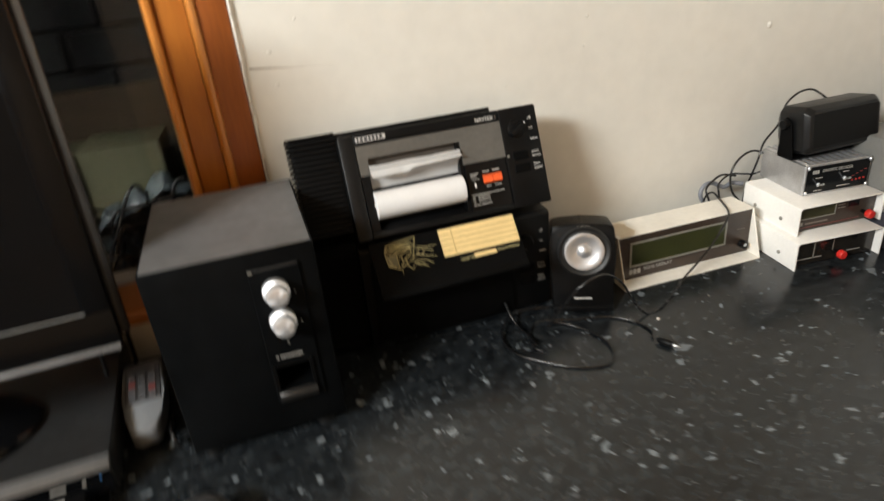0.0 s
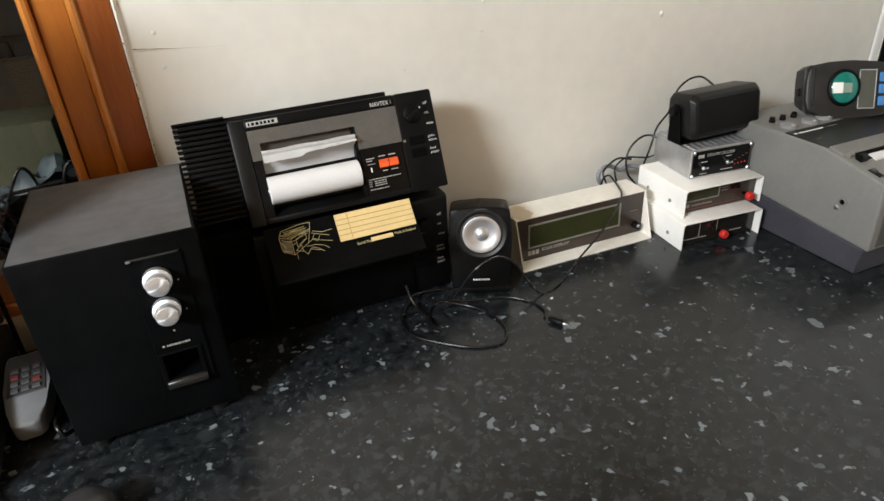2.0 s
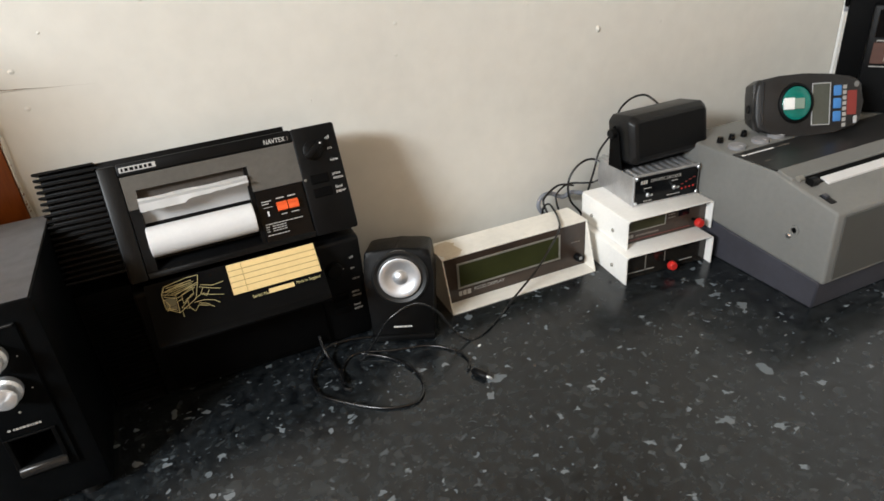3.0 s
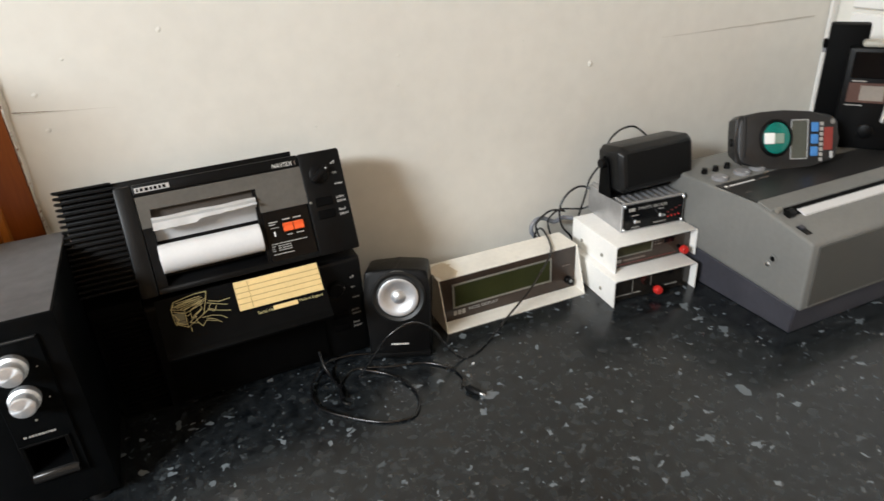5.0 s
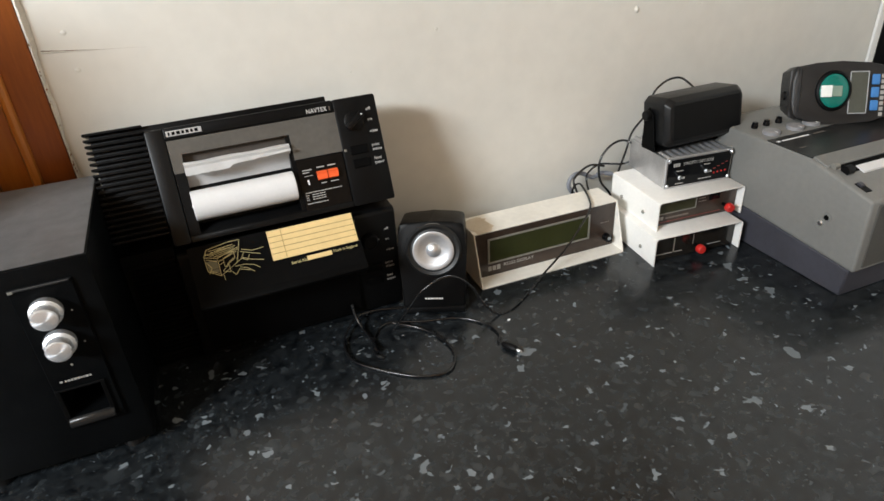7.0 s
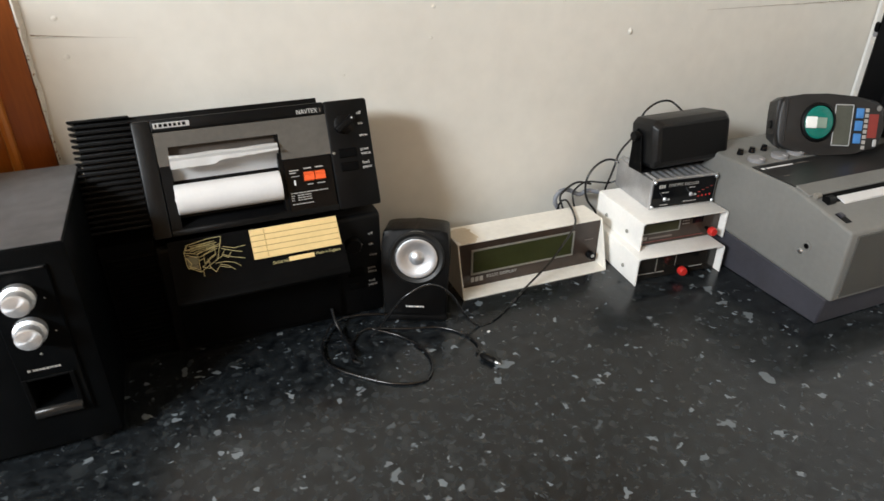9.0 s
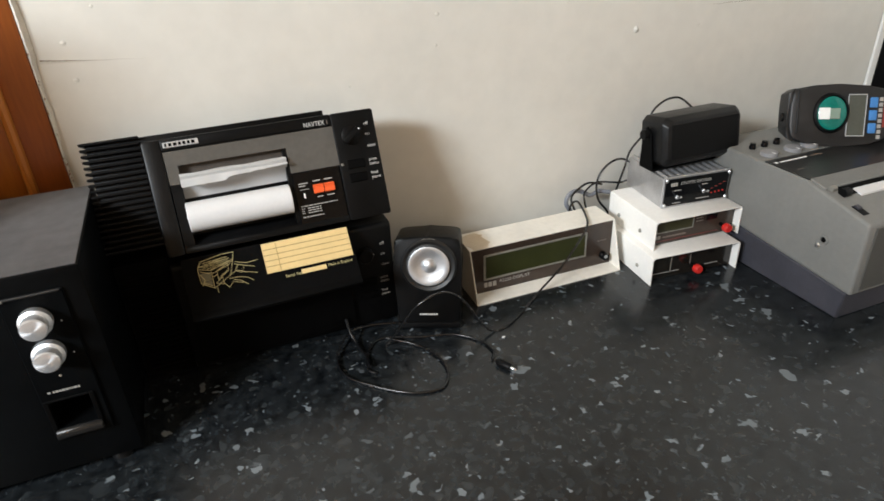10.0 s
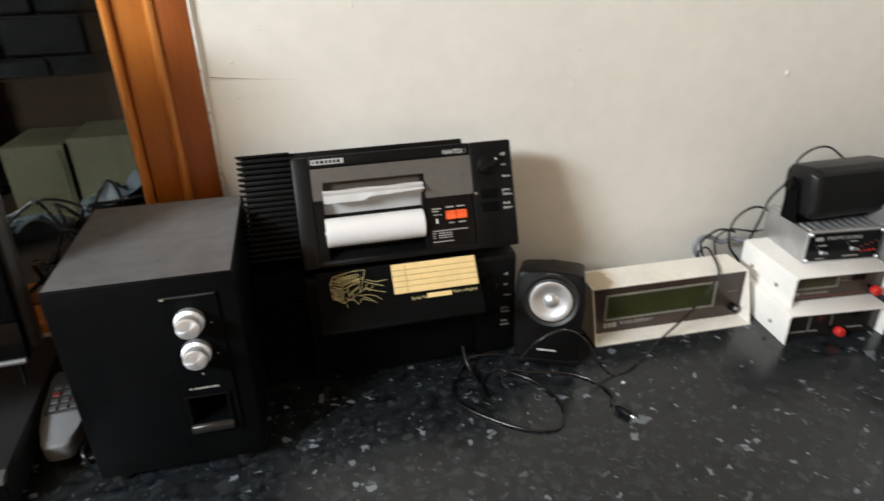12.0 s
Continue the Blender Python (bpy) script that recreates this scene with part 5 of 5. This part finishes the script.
mon = thing("monitor", pose(-0.197, -0.225, TOP + 0.050, 0, 0, 3), "black glossy flat monitor on an oval stand", "monitor")
part("stand_base", lathe([(0, 0), (0.100, 0), (0.103, 0.003), (0.098, 0.008), (0.060, 0.014), (0, 0.016)], pose(-0.235, 0.075, 0) @ Matrix.Diagonal((1.15, 0.8, 1, 1)), 56), BLACK_GLOSS, mon, "gloss black oval base")
part("stand_neck", box(-0.275, -0.195, 0.055, 0.080, 0.012, 0.165, 0.008, 3), BLACK_GLOSS, mon)
part("back_shell", prism([(0.012, 0.088), (0.050, 0.110), (0.058, 0.20), (0.050, 0.40), (0.012, 0.450)], -0.465, -0.008, 0.006, 2), BLACK, mon)
bm = bmesh.new()
for b in ((-0.470, 0.0, 0.086, 0.1285), (-0.470, 0.0, 0.432, 0.455), (-0.470, -0.450, 0.1285, 0.432), (-0.026, 0.0, 0.1285, 0.432)):
    box(b[0], b[1], 0.0, 0.0135, b[2], b[3], 0.0025, 2, bm=bm)
part("bezel", bm, material("gloss_black_bezel", (0.0028, 0.0030, 0.0034), 0.18, spec=0.18, vary=0.2, scale=20), mon)
part("screen", box(-0.4505, -0.0255, 0.004, 0.009, 0.1280, 0.4325), SCREEN, mon, "switched-off dark screen")
# edge greyed so that its reflection of the wall sits in the colour
part("side_shell", prism([(-0.0045, 0.0140), (0.0035, 0.0105), (0.0075, 0.0180), (0.0060, 0.0330), (-0.0045, 0.0380)], 0.094, 0.447, 0.0015, 2, axis="z"), material("gloss_edge_reflection_grey", (0.055, 0.055, 0.058), 0.22, vary=0.2, scale=25), mon, "glossy side edge, greyed to show the wall it reflects")
part("lower_trim", prism([(-0.0030, 0.0855), (-0.0042, 0.0880), (-0.0030, 0.0905), (0.001, 0.0905), (0.001, 0.0855)], -0.468, -0.002), DARK_TRIM, mon, "dull silver lower edge strip")
part("screen_edge", box(-0.450, -0.0236, 0.0015, 0.0042, 0.1272, 0.1290, 0.0004, 1), GREY_MID, mon)

for ob in mon.children:
    if not ob.name.startswith("stand"):
        ob.matrix_basis = Matrix.Translation((0.002, 0, 0.105)) @ pose(0, 0, 0, -6) @ Matrix.Translation((0, 0, -0.086))

# ---- keyboard ----
kb = thing("keyboard", pose(-0.262, -0.417, TOP, 6.0, 0, 0.0), "black computer keyboard with a number pad", "keyboard")
part("tray", prism([(0.0, 0.003), (0.001, 0.014), (0.006, 0.0165), (0.142, 0.0165), (0.147, 0.013), (0.148, 0.003)], -0.452, 0.0, 0.0022, 2), BLACK, kb)
part("key_well", box(-0.446, -0.006, 0.010, 0.128, 0.0163, 0.0170), BLACK_MATT, kb)
for fx in (-0.43, -0.02):
    part("foot", box(fx - 0.012, fx + 0.012, 0.128, 0.136, -0.0136, 0.0035), RUBBER, kb)
    part("foot", box(fx - 0.012, fx + 0.012, 0.006, 0.014, -0.0012, 0.0035), RUBBER, kb)
bm = bmesh.new()
for b in ((-0.062, -0.050), (-0.044, -0.018)):
    box(b[0], b[1], 0.1325, 0.1360, 0.0166, 0.0169, bm=bm)
part("maker_mark", bm, GREY_INK, kb)


def keycap(w, d):
    bm = bmesh.new()
    lo = [bm.verts.new((x * w / 2, y * d / 2, 0)) for x, y in ((-1, -1), (1, -1), (1, 1), (-1, 1))]
    hi = [bm.verts.new((x * (w / 2 - 0.0022), y * (d / 2 - 0.0020) + 0.0006, 0.0072)) for x, y in ((-1, -1), (1, -1), (1, 1), (-1, 1))]
    bm.faces.new(hi)
    for i in range(4):
        bm.faces.new((lo[i], lo[(i + 1) % 4], hi[(i + 1) % 4], hi[i]))
    me = mesh_of(bm, "key", 0)
    me.materials.append(KEY)
    return me


P = 0.0192
caps = {(1, 1): keycap(0.0160, 0.0186), (2, 1): keycap(0.0160 + P, 0.0186), (1, 2): keycap(0.0160, 0.0186 + P), (6, 1): keycap(0.0160 + 5 * P, 0.0186)}
legend = bmesh.new()
for b in ((-0.0034, 0.0006, 0.0018, 0.0028), (-0.0034, -0.0022, -0.0006, 0.0028), (-0.0014, 0.0016, 0.0040, 0.0050)):
    box(b[0], b[1], b[2], b[3], 0.0072, 0.0074, bm=legend)
legend_mesh = mesh_of(legend, "key_print", 0)
legend_mesh.materials.append(PRINT_INK)
pad = []
for r in range(5):
    y = 0.0210 + r * P
    if r == 0:
        pad += [(-0.0150 - 2.5 * P, y, 2, 1), (-0.0150 - P, y, 1, 1), (-0.0150, y + P / 2, 1, 2)]
    elif r in (1, 2, 3):
        pad += [(-0.0150 - (3 - c) * P, y, 1, 1) for c in range(3)]
        if r == 2:
            pad.append((-0.0150, y + P / 2, 1, 2))
    else:
        pad += [(-0.0150 - (3 - c) * P, y, 1, 1) for c in range(4)]
    pad += [(-0.0980 - c * P, y, 1, 1) for c in range(3) if r != 2]
    if r == 0:
        pad += [(-0.2750, y, 6, 1)] + [(-0.1680 - c * P, y, 1, 1) for c in range(2)]
    else:
        pad += [(-0.1680 - c * P, y, 1, 1) for c in range(14)]
for x, y, w, h in pad:
    k = new("key", caps[(w, h)])
    k.parent, k.location = kb, (x, y, 0.0168)
    g = new("key_print", legend_mesh)
    g.parent = k

# ---- mouse ----
ms = thing("mouse", pose(-0.1675, -0.367, TOP, 0, 0, 131) @ Matrix.Diagonal((1.0, 1.07, 1.02, 1)), "dark grey computer mouse with a tan thumb grip", "mouse")


def blob(name, length, width, height, z0, mat, parent, taper=0.25, cut=0.0, label=""):
    bm = bmesh.new()
    nu, nv = 28, 14
    rows = []
    for j in range(nv + 1):
        v = j / nv * math.pi / 2
        row = []
        for i in range(nu):
            u = 2 * math.pi * i / nu
            cx, cy = math.cos(u), math.sin(u)
            sx = math.copysign(abs(cx) ** 0.75, cx) * width / 2 * (1 - taper * 0.5 * (cy > 0) * cy)
            sy = math.copysign(abs(cy) ** 0.8, cy) * length / 2
            k = math.cos(v) ** 0.55
            row.append(bm.verts.new((sx * k, sy * k, z0 + height * math.sin(v) ** 0.9 * (1 - 0.18 * cy * k))))
        rows.append(row)
    for a, b in zip(rows, rows[1:]):
        for i in range(nu):
            bm.faces.new((a[i], a[(i + 1) % nu], b[(i + 1) % nu], b[i]))
    bm.faces.new(rows[0][::-1])
    bmesh.ops.remove_doubles(bm, verts=bm.verts, dist=1e-5)
    return part(name, bm, mat, parent, label, smooth=60)


MOUSE_GREY = material("glossy_dark_grey_plastic", (0.036, 0.036, 0.037), 0.3, vary=0.1)
blob("body", 0.100, 0.060, 0.028, 0.0012, BLACK, ms)
blob("upper_shell", 0.098, 0.052, 0.0245, 0.0125, MOUSE_GREY, ms, label="dark grey upper shell")
grip = lathe([(0, -1.0), (0.42, -0.90), (0.78, -0.62), (0.97, -0.22), (1.0, 0.0), (0.97, 0.22), (0.78, 0.62), (0.42, 0.90), (0, 1.0)], Matrix.Translation((-0.0225, -0.014, 0.0165)) @ pose(0, 0, 0, 0, -14, -4) @ Matrix.Diagonal((0.0085, 0.0285, 0.0105, 1)), 24)
part("side_grip", grip, material("tan_grey_grip", (0.10, 0.092, 0.078), 0.45, vary=0.2), ms, "tan grey thumb grip")
# silver tube drawn as the highlight along the mouse's edge
part("edge_highlight", tube([(-0.0170, 0.0430, 0.0170), (-0.0245, 0.0300, 0.0180), (-0.0265, 0.0140, 0.0215)], 0.0014, 8, 6), SILVER, ms, "silver strip drawn for the edge highlight")
part("wheel", lathe([(0, 0), (0.010, 0), (0.011, 0.002), (0.011, 0.005), (0.010, 0.007), (0, 0.007)], Matrix.Translation((-0.0035, 0.022, 0.0275)) @ pose(0, 0, 0, 0, 90, 0), 24), RUBBER, ms)
part("wheel_button", box(-0.0030, 0.0030, -0.0020, 0.0080, 0.0360, 0.0385, 0.0010, 2), PEWTER, ms)
part("button_seam", box(-0.0008, 0.0008, 0.010, 0.046, 0.0200, 0.0305), BLACK_GLOSS, ms)

# ---- handset between the speaker and the computer ----
hs = thing("telephone_handset", pose(-0.2135, -0.196, TOP + 0.006, 6, 0, 4), "grey cordless telephone handset lying face up", "telephone")
part("body", prism([(-0.0155, 0.0), (-0.020, 0.022), (-0.0245, 0.060), (-0.025, 0.110), (-0.022, 0.124), (0.022, 0.124), (0.025, 0.110), (0.0245, 0.060), (0.020, 0.022), (0.0155, 0.0), (0.009, -0.005), (-0.009, -0.005)], 0.0, 0.024, 0.006, 3, axis="z"), material("grey_telephone_plastic", (0.150, 0.156, 0.163), 0.42, vary=0.08, scale=30), hs)
part("keypad_plate", box(-0.0205, 0.0205, 0.046, 0.119, 0.0238, 0.0250, 0.0008, 1), material("charcoal_keypad", (0.045, 0.045, 0.047), 0.45, vary=0.2, scale=60), hs)
for r in range(4):
    for c in range(3):
        part("key", box(-0.016 + c * 0.0115, -0.0075 + c * 0.0115, 0.051 + r * 0.012, 0.058 + r * 0.012, 0.0250, 0.0268, 0.0007, 1), RED_DARK if (r, c) in ((2, 0), (1, 2)) else KEY_GREY, hs)
part("rest", prism([(0.012, -0.005), (0.112, -0.0155), (0.112, 0.0005), (0.012, 0.0005)], -0.018, 0.018), BLACK_MATT, hs)
carton = thing("small_carton", pose(-0.232, -0.004, SILL_Z + 0.0205, 0, 0, 4), "small orange-brown card carton with a pale rim", "carton")
part("box", box(-0.030, 0.030, -0.012, 0.024, 0.0, 0.040, 0.001, 1), TERRACOTTA, carton)
part("rim", box(-0.0305, 0.0305, -0.0125, 0.0245, 0.0401, 0.0450, 0.001, 1), PALE_PLASTIC, carton, "pale card rim")
cable("power_lead", [(-0.170, -0.03, TOP + 0.03), (-0.180, -0.05, TOP + 0.12), (-0.190, -0.08, TOP + 0.185), (-0.205, -0.10, TOP + 0.200), (-0.225, -0.08, TOP + 0.190), (-0.235, -0.04, TOP + 0.12), (-0.24, -0.03, Z)], 0.0030, "black power lead looping up behind the speaker")
cable("power_lead", [(-0.165, -0.02, Z), (-0.178, -0.03, TOP + 0.16), (-0.195, -0.045, TOP + 0.215), (-0.22, -0.055, TOP + 0.17), (-0.236, -0.145, TOP + 0.16), (-0.243, -0.150, TOP + 0.08)], 0.0026, "black power lead looping up behind the speaker")
cable("power_lead", [(-0.172, -0.20, Z), (-0.180, -0.215, TOP + 0.01), (-0.186, -0.205, TOP + 0.02), (-0.19, -0.16, Z + 0.003)], 0.0026, "black lead beside the speaker")

# ---- behind the glass ----
shelf = tagged(part("store_shelf", box(-1.2, 0.4, 0.115, 0.75, 0.90, 0.925, 0.002, 1), TIMBER), "timber shelf behind the window, dimmed by its colour", "shelf", "", "structure")
crate = thing("fibreboard_box", pose(-0.470, 0.50, 0.9255, 0, 0, -4), "wide khaki fibreboard box on the shelf behind glass", "box")
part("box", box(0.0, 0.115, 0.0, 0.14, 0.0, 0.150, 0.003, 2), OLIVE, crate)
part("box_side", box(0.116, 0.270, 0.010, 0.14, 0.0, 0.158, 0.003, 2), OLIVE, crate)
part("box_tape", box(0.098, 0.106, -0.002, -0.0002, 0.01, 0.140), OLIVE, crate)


def crumple(name, m, w, h, depth, seed, label):
    """A heap of creased plastic sheet."""
    bm = bmesh.new()
    n = 26
    verts = []
    for j in range(n + 1):
        row = []
        for i in range(n + 1):
            a, b = i / n, j / n
            p = Vector((a * 5 + seed, b * 5, seed * 0.7))
            fold = 0.8 * abs(noise.noise(p)) + 0.22 * abs(noise.noise(p * 3.1))
            edge = math.sin(math.pi * a) ** 0.5 * (1 - b ** 3)
            row.append(bm.verts.new(((a - 0.5) * w * (1 + 0.2 * fold), b * depth + 0.05 * fold * depth, h * edge * (0.62 + 0.5 * fold))))
        verts.append(row)
    for a, b in zip(verts, verts[1:]):
        for i in range(n):
            bm.faces.new((a[i], a[i + 1], b[i + 1], b[i]))
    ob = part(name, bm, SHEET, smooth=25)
    ob.matrix_world = m
    return tagged(ob, label, "plastic sheet")


crumple("plastic_sheet", pose(-0.190, 0.30, 0.9258), 0.26, 0.150, 0.18, 3, "crumpled blue-grey plastic sheet behind the window")
crumple("plastic_sheet", pose(-0.400, 0.26, 0.9258), 0.26, 0.11, 0.14, 9, "crumpled blue-grey plastic sheet behind the window")
rng = random.Random(33)
for k in range(7):
    x = -0.44 + 0.042 * k
    pts = [(x, 0.245 + 0.004 * k, 0.929), (x + rng.uniform(0, 0.06), 0.235, 0.98 + rng.uniform(0, 0.05)), (x + rng.uniform(0.03, 0.10), 0.245, 1.03 + rng.uniform(0, 0.05)), (x + rng.uniform(0.06, 0.14), 0.25, 0.99 + rng.uniform(0, 0.06)), (x + rng.uniform(0.08, 0.16), 0.26, 0.929)]
    cable("loose_cable", pts, 0.0024 if k % 2 else 0.0032, "loose dark cable among the sheets behind glass", CABLE, "cables behind glass")
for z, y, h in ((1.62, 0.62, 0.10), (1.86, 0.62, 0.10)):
    tagged(part("store_plank", box(-1.6, 0.5, y, y + 0.03, z, z + h, 0.003, 1), TIMBER), "timber plank across the store behind the window, dimmed by its colour", "plank", "", "structure")
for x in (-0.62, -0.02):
    tagged(part("store_post", box(x, x + 0.05, 0.655, 0.70, 0.926, 2.2, 0.003, 1), TIMBER), "timber post in the store behind the window, dimmed by its colour", "post", "", "structure")


# courses of blocks in the store's far wall, and a board below them
far_wall = thing("store_wall_blocks", pose(0, 0, 0), "grey block courses at the back of the store, dimmed by colour", "wall", "", "structure")
bm = box(-0.098, 0.098, -0.022, 0.0, -0.046, 0.046, 0.005, 1)
block_mesh = mesh_of(bm, "block", 30)
# block grey kept near black, since the store's gloom sits in the colour
block_mesh.materials.append(material("grey_block_dimmed", (0.0065, 0.0066, 0.0062), 0.9, spec=0.08, vary=0.35, scale=14, bump=0.4, bump_scale=90))
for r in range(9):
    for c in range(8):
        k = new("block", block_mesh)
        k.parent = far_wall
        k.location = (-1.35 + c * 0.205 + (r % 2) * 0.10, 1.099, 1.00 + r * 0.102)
tagged(part("store_board", box(-1.4, 0.1, 0.76, 0.785, 1.00, 1.155, 0.004, 1), TIMBER), "brown timber board in the store behind the window, dimmed by its colour", "plank", "", "structure")

# white painted bricks that stand proud of the end wall
brick_mesh = mesh_of(box(-0.009, 0.0, -0.1045, 0.1045, -0.0335, 0.0335, 0.003, 1), "brick", 30)
brick_mesh.materials.append(WHITE_WALL)
for r in range(10):
    for c in range(3):
        k = new("brick", brick_mesh)
        k.parent = wall_east
        k.location = (ROOM_X1 - 0.0004, -0.142 - 0.213 * c, 0.992 + r * 0.0742)
